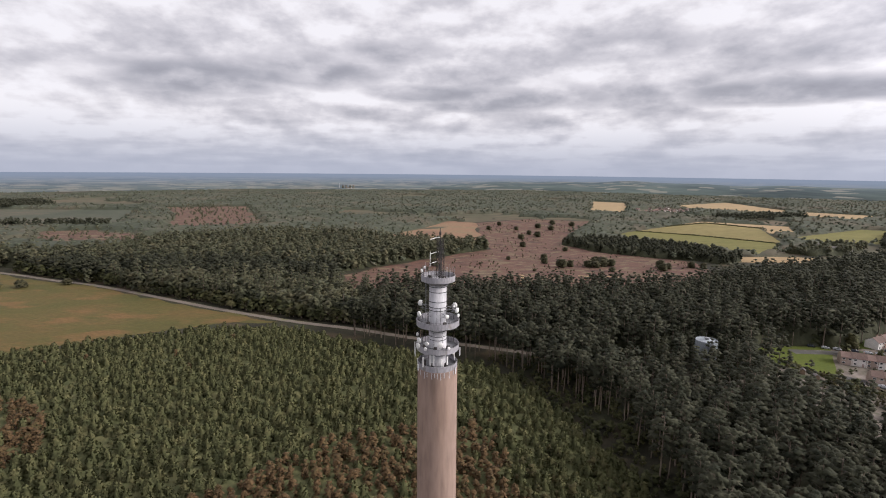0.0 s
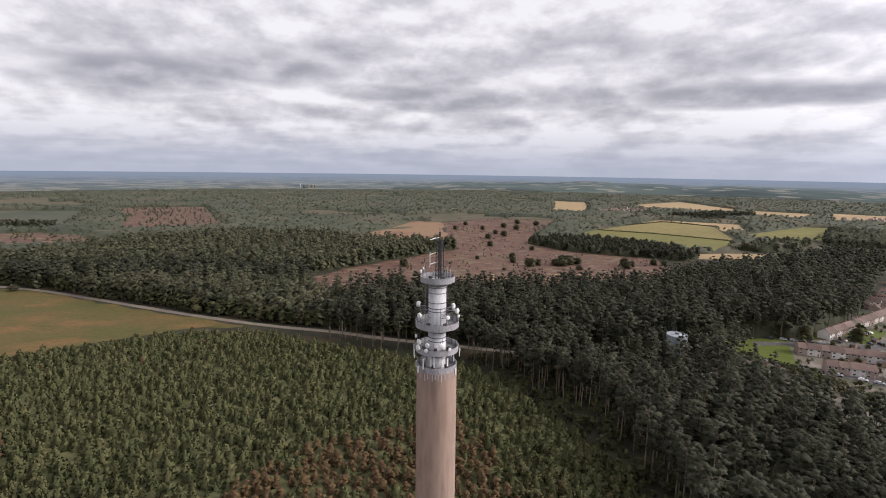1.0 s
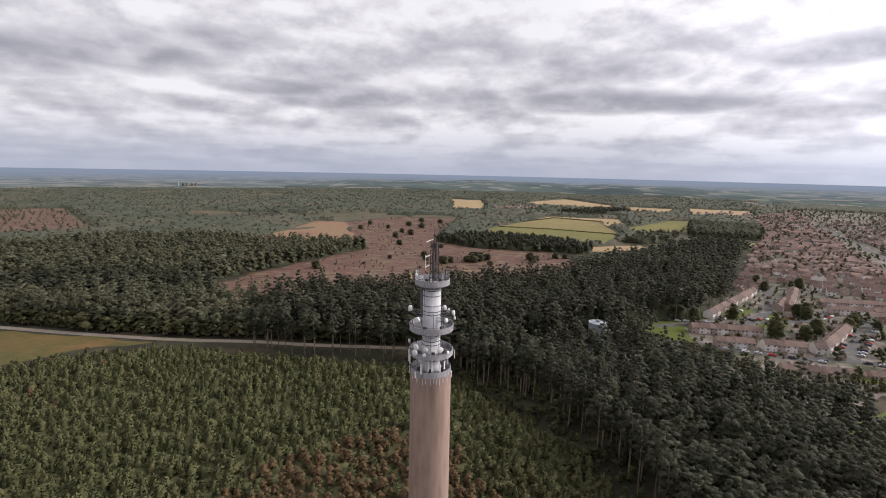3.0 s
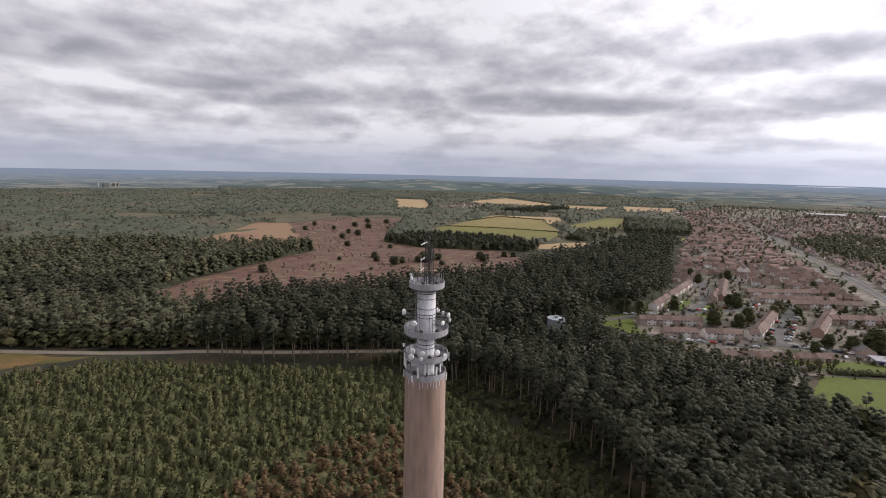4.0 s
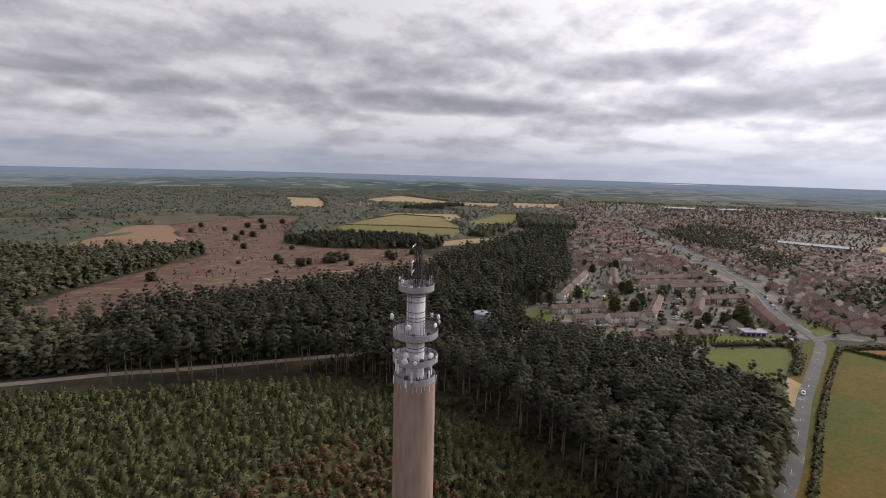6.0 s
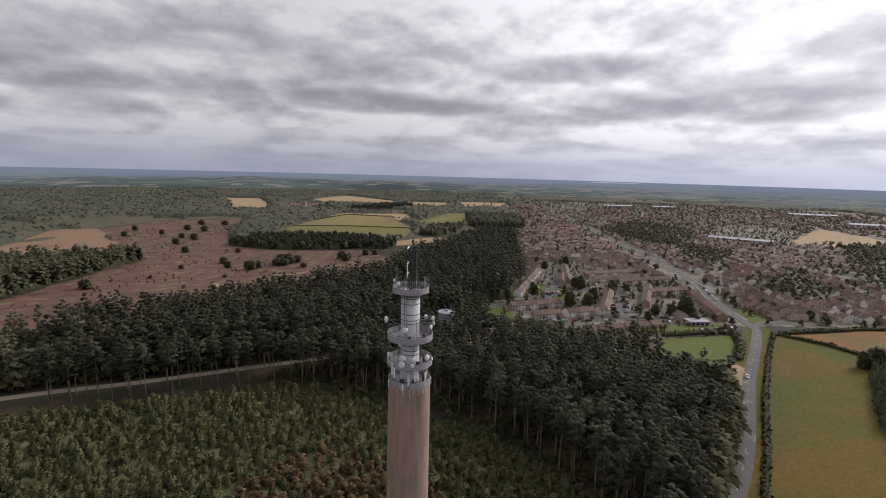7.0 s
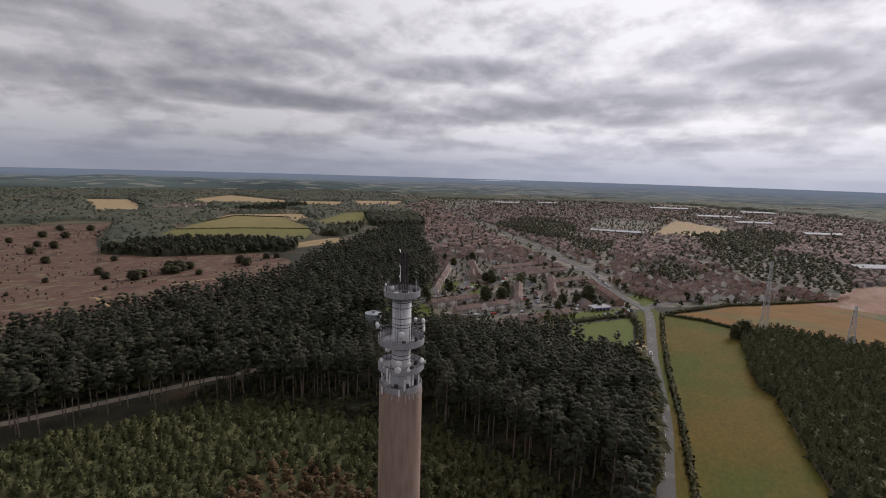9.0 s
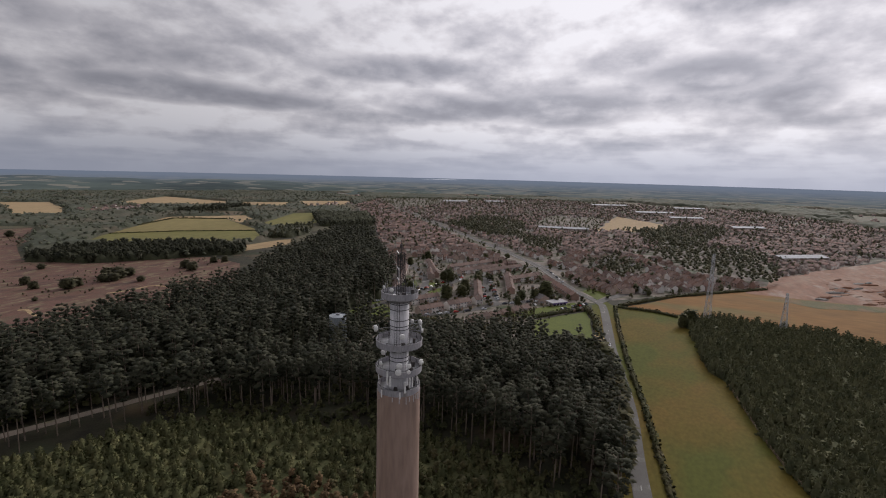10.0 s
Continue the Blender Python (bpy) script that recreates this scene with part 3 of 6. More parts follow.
DRY_FIELD = [(250, 78), (299, 50), (369, -14), (360, -80), (320, -160), (200, -120), (215, -62), (249, -33), (252, 17), (250, 46)]
RED_EARTH = [(345, 4), (449, -35), (620, -146), (560, -230), (351, -90), (346, -44)]
LAWN_TOP = [(136, 212), (152, 222), (182, 221), (172, 206), (160, 188), (150, 192), (134, 204)]
TOWN = [(104, 186), (116, 170), (126, 152), (136, 128), (152, 112), (186, 122), (232, 98), (262, 92), (300, 52), (370, -12), (449, -36), (625, -146), (900, -330), (1450, -100), (1500, 500), (1180, 900), (860, 760), (560, 490), (440, 400), (319, 306), (197, 236), (168, 222), (140, 200)]
CLEARINGS = [[(-436, 500), (-352, 505), (-360, 560), (-440, 603), (-499, 587)], [(-376, 634), (-257, 677), (-330, 820), (-416, 1000), (-560, 960), (-430, 760)]]
YOUNG_FIELD = [(-640, 640), (-455, 655), (-578, 892), (-850, 870)]
VILLAGES = [[(370, 941), (389, 1010), (459, 1060), (515, 1030), (468, 952)], [(735, 789), (778, 851), (930, 851), (870, 765)]]
FAR_FIELDS = [[(387, 1290), (448, 1241), (398, 1077), (328, 925), (287, 966)], [(545, 1162), (740, 1300), (725, 1044), (643, 941), (516, 1050)],
              [(741, 1005), (833, 932), (709, 843), (647, 894)], [(876, 954), (982, 873), (839, 770), (770, 836)], [(765, 190), (1079, 200), (960, 90), (809, 98)]]

patch("rough_meadow", WEST_FIELD, M_GRASS, 0.10, "rough meadow of green and rusty dry grass beside the track", "meadow", amp=2.0, seed=3)
patch("heath", HEATH, M_HEATH, 0.10, "open brown heather heath with paler dry grass", "heath", amp=5.0, seed=4)
patch("heath.001", HEATH_SIDE, M_HEATHSIDE, 0.14, "pale dry grass strip at the heath's edge", "heath", amp=4.0, seed=5)
patch("crop_field", GREEN_A, M_GREENFIELD, 0.12, "pale green crop field beyond the copse", "field", amp=0.8, seed=6)
patch("crop_field.003", GREEN_A_FAR, M_YELLOWFIELD, 0.12, "yellowing crop field behind a thin hedge", "field", amp=0.6, seed=6)
patch("crop_field.001", GREEN_A2, M_TANFIELD, 0.16, "yellowish stubble field behind a hedge", "field", amp=0.8, seed=6)
patch("crop_field.002", GREEN_B, M_GREENFIELD, 0.12, "green field beside the conifer hill", "field", amp=0.8, seed=7)
patch("stubble_field", TAN_A, M_TANFIELD, 0.12, "small tan stubble field among trees", "field", amp=1.0, seed=8)
patch("pale_field", PALE, M_GREENFIELD, 0.12, "narrow pale green field under the conifer hill", "field", amp=0.6, seed=9)
patch("paddock", SMALL_GREEN, M_LAWN, 0.12, "bright green paddock beside the road", "field", amp=0.6, seed=10)
patch("verge", VERGE_TAN, M_TANFIELD, 0.14, "dry tan verge between paddock and road", "verge", amp=0.8, seed=11)
patch("pasture", BIG_FIELD, M_PASTURE, 0.10, "long dry pasture between road and wood", "field", amp=0.5, seed=12)
patch("dry_field", DRY_FIELD, M_DRYFIELD, 0.10, "wide ochre dry field under the pylons", "field", amp=0.8, seed=13)
patch("building_site", RED_EARTH, M_EARTH, 0.16, "bare red earth of a building site", "building site", amp=4.5, seed=14)
patch("grass_strip", [(335, -9), (344, -40), (347, -77), (332, -73), (319, -36)], M_GRASS, 0.22, "grey-green rough grass between field and building site", "grass", amp=2.0, seed=17)
for pts in ([(59, 392), (62, 388), (60, 380), (56, 356)], [(108, 392), (121, 387), (136, 388), (141, 372)]):
    tagged(part("heath_path", ribbon(smooth_line(pts, 3.0), 2.2, 0.2), mat=M_TANFIELD), "pale sandy footpath across the heath", "path", kind="structure")
patch("lawn", LAWN_TOP, M_LAWN, 0.16, "mown green lawn between wood and terraces", "lawn", amp=0.8, seed=15)
patch("town_ground", TOWN, M_YARD, 0.07, "gardens, yards and drives between the houses", "gardens", amp=1.5, seed=16)
for i, poly in enumerate(CLEARINGS):
    patch("clearing", poly, M_HEATH, 0.12, "brown clearing among the far woods", "clearing", amp=17.0, seed=20 + i)
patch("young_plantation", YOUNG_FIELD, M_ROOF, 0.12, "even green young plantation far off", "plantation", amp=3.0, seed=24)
for i, poly in enumerate(FAR_FIELDS):
    patch("far_field", poly, M_TANFIELD, 0.2, "tan harvested field far off", "field", amp=4.0, seed=30 + i)

track_line = smooth_line(TRACK)
tagged(part("track", ribbon(track_line, 3.8, 0.22), mat=M_TRACK), "pale gravel track along the forest edge", "track", kind="structure")
road_line = smooth_line(MAIN_ROAD)
TOWN_END = next(i for i, p in enumerate(road_line) if p[0] > 282)
road = tagged(part("road", ribbon(road_line, 4.8, 0.22, 0.2), mat=M_ASPHALT), "grey asphalt road running into the town", "road", kind="structure")
for s in (-1, 1):
    tagged(part("pavement", ribbon(road_line[TOWN_END:], 1.3, 0.34, 0.3, s * 3.1), mat=M_PAVING), "pale paved footway with a kerb", "pavement", kind="structure")
tagged(part("road_verge", ribbon(road_line[:TOWN_END], 14.0, 0.06), mat=M_PASTURE), "rough grass verge along both sides of the road", "verge", kind="structure")
bm_dash = bmesh.new()
for i in range(4, TOWN_END, 2):
    (x0, y0), (x1, y1) = road_line[i], road_line[i + 1]
    a = math.atan2(y1 - y0, x1 - x0)
    bm_box(2.4, 0.07, 0.012, (x0 + x1) / 2, (y0 + y1) / 2, ground_at(x0, y0) + 0.222, bm_dash, a)
part("centre_line", bm_dash, road, "broken white centre line", mat=M_PAINT)

# ---------------------------------------------------------------- trees


class Tree:
    """Vertices, normals and triangles of one tree; material 0 is the crown, 1 the trunk and limbs."""

    def __init__(self):
        self.v, self.n, self.f, self.m = [], [], [], []

    def add(self, verts, normals, tris, m):
        k = len(self.v)
        self.v += [tuple(p) for p in verts]
        self.n += [tuple(p) for p in normals]
        self.f += [tuple(i + k for i in t) for t in tris]
        self.m += [m] * len(tris)

    def spray(self, root, tip, side, out):
        """A spray of needles or leaves from root to tip, facing out."""
        mid = root * 0.4 + tip * 0.6
        a, b = mid + side, mid - side
        if (a - root).cross(tip - root).dot(out) < 0:
            a, b = b, a
        d = (tip - root).normalized()
        s = (a - b).normalized()
        self.add((root, a, tip, b), [(out + q).normalized() for q in (d * -0.15, s * 0.3, d * 0.35, s * -0.3)], ((0, 1, 2), (0, 2, 3)), 0)

    def blob(self, c, wide, tall, rng, lean):
        """An uneven lump of close foliage."""
        raw = [(1, 0, 0), (-1, 0, 0), (0, 1, 0), (0, -1, 0), (0, 0, 1), (0, 0, -1)]
        faces = ((0, 2, 4), (2, 1, 4), (1, 3, 4), (3, 0, 4), (2, 0, 5), (1, 2, 5), (3, 1, 5), (0, 3, 5))
        spin = Matrix.Rotation(rng.uniform(0, 6.28), 3, "Z") @ Matrix.Rotation(rng.uniform(0, 6.28), 3, "X")
        ways = [(spin @ Vector(p)).normalized() for p in raw]
        vs = []
        for w in ways:
            k = rng.uniform(0.72, 1.18)
            vs.append(c + Vector((w.x * wide * k, w.y * wide * k, w.z * tall * k)))
        self.add(vs, [(w + Vector((0, 0, 0.25)) + lean * 0.4).normalized() for w in ways], faces, 0)

    def umbrella(self, c, size, flat, n, rng, lean=None, fat=1.3, solid=True):
        """A rounded plate of foliage: sprays from a middle out and down, and a few on top."""
        turn = rng.uniform(0, 6.28)
        lean = lean or Vector((0, 0, 0))
        if solid:
            self.blob(c + Vector((0, 0, size * flat * 0.25)), size * 0.84, size * max(0.65, flat) * 0.9, rng, lean)
        for k in range(n):
            b = turn + 2 * math.pi * (k + rng.uniform(-0.3, 0.3)) / n
            o = Vector((math.cos(b), math.sin(b), 0))
            t = Vector((-o.y, o.x, rng.uniform(-0.35, 0.35)))
            r = size * rng.uniform(0.75, 1.35)
            self.spray(c + Vector((0, 0, size * flat)) - o * 0.1 * size, c + o * r + Vector((0, 0, size * flat * rng.uniform(-0.9, 1.3))), t * size * rng.uniform(0.2, 0.34) * fat * (9 / max(5, n)) ** 0.6, (o * 0.75 + Vector((0, 0, 0.8)) + lean).normalized())
        for k in range(max(2, n // 3)):
            b = turn + 1.3 + 2 * math.pi * k / max(2, n // 3)
            o = Vector((math.cos(b), math.sin(b), 0))
            t = Vector((-o.y, o.x, 0))
            self.spray(c + Vector((0, 0, size * flat * 0.6)) - o * 0.3 * size, c + o * size * 0.45 + Vector((0, 0, size * flat * rng.uniform(1.0, 1.7))), t * size * 0.24 * fat, (o * 0.3 + Vector((0, 0, 1)) + lean).normalized())

    def bar(self, a, b, r0, r1, sides=5):
        d = (b - a).normalized()
        u = d.orthogonal().normalized()
        w = d.cross(u)
        vs, ns = [], []
        for p, r in ((a, r0), (b, r1)):
            for k in range(sides):
                o = u * math.cos(2 * math.pi * k / sides) + w * math.sin(2 * math.pi * k / sides)
                vs.append(p + o * r)
                ns.append(o)
        fs = []
        for k in range(sides):
            k2 = (k + 1) % sides
            fs += [(k, k2, sides + k2), (k, sides + k2, sides + k)]
        self.add(vs, ns, fs, 1)

    def arrays(self):
        return np.array(self.v, np.float32), np.array(self.f, np.int32), np.array(self.m, np.int32)

    def split(self, name, mats):
        v, f, m = self.arrays()
        nn = np.array(self.n, np.float32)
        out = []
        for k, nm in ((1, "trunk"), (0, "crown")):
            sel = f[m == k]
            if not len(sel):
                continue
            used, inv = np.unique(sel, return_inverse=True)
            me = mesh_of(name + "_" + nm, v[used], inv.reshape(-1, 3), [mats[k]], smooth=True)
            me.normals_split_custom_set_from_vertices(nn[used])
            out.append((nm, me))
        return out


def pine(seed, clumps=26, n=9, tall=20.0, trunk=True, low=None, wide=2.7, fat=1.3):
    """A tall Scots pine: bare trunk, uneven crown of brush-like needle plates on limbs."""
    rng = random.Random(seed)
    t = Tree()
    lean = Vector((rng.uniform(-0.8, 0.8), rng.uniform(-0.8, 0.8), 0))
    low = tall * (low or rng.uniform(0.36, 0.5))
    wide = wide * rng.uniform(0.85, 1.15)
    if trunk:
        mid = Vector((lean.x * 0.4, lean.y * 0.4, tall * 0.5))
        t.bar(Vector((0, 0, -0.3)), mid, 0.22, 0.16)
        t.bar(mid, Vector((lean.x, lean.y, tall * 0.92)), 0.16, 0.05)
    for c in range(clumps):
        s = (c + 0.5) / clumps
        z = low + (tall * 0.96 - low) * s ** 0.9 + rng.uniform(-0.4, 0.4)
        reach = wide * (max(0.06, 1 - ((s - 0.4) / 0.64) ** 2)) ** 0.5
        a = c * 2.4 + rng.uniform(-0.6, 0.6)
        r = reach * (rng.uniform(0.35, 1.0) if c < clumps - 1 else 0.05)
        o = Vector((math.cos(a), math.sin(a), 0))
        centre = Vector((lean.x * s, lean.y * s, z)) + o * r
        if trunk and c % 3 == 0 and clumps > 20:
            t.bar(Vector((lean.x * s, lean.y * s, z - 1.1)), centre, 0.07, 0.03, 3)
        size = rng.uniform(0.85, 1.3) * (26 / clumps) ** 0.5 * (1.0 if s < 0.8 else 0.75)
        t.umbrella(centre, size, rng.uniform(0.25, 0.55), n, rng, o * 1.0 * (1 - 0.5 * s) + Vector((0, 0, 2.3 * (s - 0.5))), fat)
    return t


def young_pine(seed, tufts=20, tall=4.9, full=1.22, arms=4):
    """A young pine, ovoid to conical, with upturned brushes of needles down to the ground."""
    rng = random.Random(seed)
    t = Tree()
    t.bar(Vector((0, 0, -0.2)), Vector((0, 0, tall * 0.9)), 0.09, 0.02, 4)
    full = full * rng.uniform(0.85, 1.15)
    sharp = rng.uniform(1.6, 2.7)
    rings = [(0.05, 0.95), (0.30, 1.06), (0.58, 0.78), (0.80, 0.40), (0.95, 0.04)]
    vs, ns, fs = [], [], []
    for i, (h, r) in enumerate(rings):
        for j in range(6):
            o = Vector((math.cos(j * 1.0472 + i * 0.52), math.sin(j * 1.0472 + i * 0.52), 0))
            vs.append(o * r * 0.74 * full * rng.uniform(0.75, 1.25) + Vector((0, 0, tall * 0.94 * (h + rng.uniform(-0.04, 0.04)))))
            ns.append((o * 0.8 + Vector((0, 0, 0.3 + 0.8 * h))).normalized())
            if i:
                a, b = 6 * (i - 1), 6 * i
                fs += [(a + j, a + (j + 1) % 6, b + j), (a + (j + 1) % 6, b + (j + 1) % 6, b + j)]
    t.add(vs, ns, fs, 0)
    for c in range(tufts):
        h = 0.10 + 0.84 * ((c + 0.5) / tufts) ** 0.85
        reach = (1.45 * (1 - h ** sharp) ** 0.8 + 0.10) * full * rng.uniform(0.8, 1.12)
        a = c * 2.4 + rng.uniform(-0.5, 0.5)
        o = Vector((math.cos(a), math.sin(a), 0))
        q = Vector((-o.y, o.x, 0))
        size = (0.62 + 0.62 * (1 - h)) * rng.uniform(0.85, 1.2)
        foot = o * reach * 0.45 + Vector((0, 0, tall * h - 0.3 * size))
        for k in range(arms):
            b = 2 * math.pi * (k + rng.uniform(-0.3, 0.3)) / arms
            way = (o * 0.62 + q * 0.75 * math.cos(b) + Vector((0, 0, 0.55 + 0.55 * math.sin(b)))).normalized()
            side = way.cross(o + Vector((0, 0, 0.4))).normalized() * size * rng.uniform(0.24, 0.36)
            t.spray(foot, foot + way * size * rng.uniform(0.9, 1.25), side, (o * 0.85 + way * 0.4 + Vector((0, 0, 0.25 + 0.7 * h))).normalized())
    for k in range(3):
        o = Vector((math.cos(k * 2.1), math.sin(k * 2.1), 0))
        t.spray(o * 0.25 + Vector((0, 0, tall * 0.84)), Vector((0, 0, tall)) + o * 0.1, Vector((-o.y, o.x, 0)) * 0.24, (o + Vector((0, 0, 0.6))).normalized())
    return t


def broadleaf(seed, tall=9.0, wide=3.4, clumps=16, n=9, fat=1.9):
    """A round, uneven broad-leaved tree: short trunk, limbs, clumps of leaves."""
    rng = random.Random(seed)
    t = Tree()
    t.bar(Vector((0, 0, -0.3)), Vector((0, 0, tall * 0.5)), 0.22, 0.12)
    for c in range(clumps):
        s = (c + 0.5) / clumps
        z = tall * (0.10 + 0.76 * s)
        reach = wide * (max(0.04, 1 - ((s - 0.42) / 0.62) ** 2)) ** 0.5 * rng.uniform(0.3, 0.62)
        a = c * 2.4 + rng.uniform(-0.4, 0.4)
        o = Vector((math.cos(a), math.sin(a), 0))
        centre = o * reach + Vector((0, 0, z))
        if c % 3 == 0:
            t.bar(Vector((0, 0, tall * 0.3)), centre, 0.09, 0.03, 3)
        t.umbrella(centre, wide * rng.uniform(0.42, 0.6), rng.uniform(0.55, 0.85), n, rng, o * 0.5 + Vector((0, 0, 0.9 * (s - 0.45))), fat)
    return t


def far_tree(seed, tall=12.0, wide=3.2, plates=3):
    """A far tree of few, larger leaf plates."""
    rng = random.Random(seed)
    t = Tree()
    for k in range(plates):
        o = Vector((math.cos(k * 2.1 + seed), math.sin(k * 2.1 + seed), 0))
        t.umbrella(o * wide * 0.35 + Vector((0, 0, tall * (0.35 + 0.15 * k))), wide * rng.uniform(0.55, 0.75), rng.uniform(0.45, 0.8), 3, rng, o * 0.3 + Vector((0, 0, 0.35 * k)), 1.5)
    return t


def scatter(poly, gap, seed, jitter=0.42, avoid=()):
    """Places on an uneven grid within a polygon."""
    rng = np.random.RandomState(seed)
    xs, ys = [p[0] for p in poly], [p[1] for p in poly]
    gx, gy = np.meshgrid(np.arange(min(xs), max(xs), gap), np.arange(min(ys), max(ys), gap))
    gx = gx.ravel() + rng.uniform(-jitter, jitter, gx.size) * gap
    gy = gy.ravel() + rng.uniform(-jitter, jitter, gy.size) * gap
    keep = inside(gx, gy, poly)
    for kind, what, dist in avoid:
        keep &= ~(near_line(gx, gy, what, dist) if kind == "line" else inside(gx, gy, what))
    return gx[keep], gy[keep]


def stuff(name, protos, x, y, seed, mats, label, category, low=0.8, high=1.15, lift=0.0):
    """Many trees as one object."""
    rng = np.random.RandomState(seed)
    which = rng.randint(0, len(protos), len(x))
    turn, size = rng.uniform(0, 2 * np.pi, len(x)), rng.uniform(low, high, len(x))
    wide = size * rng.uniform(0.85, 1.2, len(x))
    z = height(x, y) + lift
    V, Nn, Fs, I, base = [], [], [], [], 0
    for k, p in enumerate(protos):
        v, f, m = p.arrays()
        q = np.array(p.n, np.float32)
        sel = np.where(which == k)[0]
        if not len(sel):
            continue
        c, s = np.cos(turn[sel])[:, None], np.sin(turn[sel])[:, None]
        vx = (v[None, :, 0] * c - v[None, :, 1] * s) * wide[sel][:, None] + x[sel][:, None]
        vy = (v[None, :, 0] * s + v[None, :, 1] * c) * wide[sel][:, None] + y[sel][:, None]
        vz = v[None, :, 2] * size[sel][:, None] + z[sel][:, None]
        V.append(np.stack([vx, vy, vz], -1).reshape(-1, 3))
        Nn.append(np.stack([q[None, :, 0] * c - q[None, :, 1] * s, q[None, :, 0] * s + q[None, :, 1] * c, np.broadcast_to(q[None, :, 2], vx.shape)], -1).reshape(-1, 3))
        Fs.append((f[None] + (base + np.arange(len(sel)) * len(v))[:, None, None]).reshape(-1, 3))
        I.append(np.tile(m, len(sel)))
        base += len(sel) * len(v)
    me = mesh_of(name, np.concatenate(V), np.concatenate(Fs), mats, np.concatenate(I), smooth=True)
    me.normals_split_custom_set_from_vertices(np.concatenate(Nn))
    return tagged(part(name, me), label, category, kind="stuff")


def canopy_sheet(name, x0, y0, x1, y1, cell, tall, gap, seed, mat, label, wooded):
    """The closed roof of a wood: rounded crowns grown together, sloping to the ground at its edges."""
    rng = np.random.RandomState(seed)
    nx, ny = int((x1 - x0) / cell), int((y1 - y0) / cell)
    X, Y = np.meshgrid(x0 + cell * np.arange(nx + 1), y0 + cell * np.arange(ny + 1), indexing="ij")
    X, Y = X + rng.uniform(-0.3, 0.3, X.shape) * cell, Y + rng.uniform(-0.3, 0.3, Y.shape) * cell
    mx, my = int((x1 - x0) / gap) + 4, int((y1 - y0) / gap) + 4
    jx, jy = rng.uniform(-0.4, 0.4, (mx, my)), rng.uniform(-0.4, 0.4, (mx, my))
    jh, jr = rng.uniform(0.72, 1.1, (mx, my)), rng.uniform(0.6, 0.95, (mx, my)) * gap
    I, J = np.clip(((X - x0) / gap).astype(int), 0, mx - 4), np.clip(((Y - y0) / gap).astype(int), 0, my - 4)
    top = np.full(X.shape, 0.30)
    for di in (-1, 0, 1):
        for dj in (-1, 0, 1):
            a, b = np.maximum(I + di, 0), np.maximum(J + dj, 0)
            d2 = (X - x0 - (a + 0.5 + jx[a, b]) * gap) ** 2 + (Y - y0 - (b + 0.5 + jy[a, b]) * gap) ** 2
            top = np.maximum(top, jh[a, b] * (1 - 0.75 * d2 / jr[a, b] ** 2))
    full = wooded(X.ravel(), Y.ravel()).reshape(X.shape)
    core = full.copy()
    core[1:] &= full[:-1]
    core[:-1] &= full[1:]
    core[:, 1:] &= full[:, :-1]
    core[:, :-1] &= full[:, 1:]
    full = core
    cells = full[:-1, :-1] | full[1:, :-1] | full[:-1, 1:] | full[1:, 1:]
    z = height(X, Y) + np.where(full, tall * top, 0.05)
    idx = np.arange(X.size).reshape(X.shape)
    q = np.stack([idx[:-1, :-1], idx[1:, :-1], idx[1:, 1:], idx[:-1, 1:]], -1)[cells]
    used, inv = np.unique(q, return_inverse=True)
    v = np.stack([X, Y, z], -1).reshape(-1, 3)[used]
    return tagged(part(name, mesh_of(name, v, inv.reshape(-1, 4), [mat], smooth=True)), label, "trees", kind="stuff")


def tree_things(name, protos, x, y, seed, mats, label, category, group, low=0.85, high=1.15):
    """Trees as single things, each with its trunk and crown."""
    rng = random.Random(seed)
    roots = []
    for p in protos:
        root = tagged(new(name), label, category, group)
        for nm, me in p.split(name, mats):
            part(nm, me, root)
        roots.append([root, False])
    for a, b in zip(x, y):
        s = rng.uniform(low, high)
        w = s * rng.uniform(0.88, 1.18)
        slot = roots[rng.randrange(len(roots))]
        m = Matrix.Translation((a, b, ground_at(a, b))) @ Matrix.Rotation(rng.uniform(0, 6.28), 4, "Z")
        ob = copy_thing(slot[0], m)
        ob.scale = (w, w, s)
    for root, _ in roots:
        for child in list(root.children):
            bpy.data.objects.remove(child)
        bpy.data.objects.remove(root)


TOWER = (-2.75, 86.85)
TANK = (107.0, 191.7)
ROADS = [("line", TRACK, 4.5), ("line", MAIN_ROAD, 5.0), ("in", LAWN_TOP, 0), ("line", [TANK, (TANK[0] + 1, TANK[1])], 6.2)]

pines = [pine(i, 30, 11, 20.0, True, None, 2.9, 0.95) for i in range(9)]
pines_mid = [pine(20 + i, 16, 7, 20.0, True, 0.26 + 0.04 * (i % 5), 2.9, 1.3) for i in range(9)]
pines_far = [pine(40 + i, 8, 5, 16.0, False, 0.22, 3.2, 1.5) for i in range(7)]
youngs = [young_pine(60 + i) for i in range(9)]
low_pines = [young_pine(160 + i, 11, 5.0, 1.3, 3) for i in range(6)]
edge_pines = [pine(300 + i, 18, 8, 19.0, True, 0.44 + 0.03 * (i % 5), 2.9, 1.2) for i in range(7)]
broads = [broadleaf(80 + i, 9.0, 3.7, 42, 9, 1.35) for i in range(5)]
shrubs = [broadleaf(90 + i, 4.2, 2.0, 5, 5) for i in range(5)]
saplings = [broadleaf(390 + i, 4.6, 1.25, 11, 6, 1.25) for i in range(6)]
bushes = [broadleaf(190 + i, 3.4, 2.0, 22, 8, 1.3) for i in range(4)]
tall_broads = [broadleaf(95 + i, 15.0, 3.6, 14, 6) for i in range(2)]
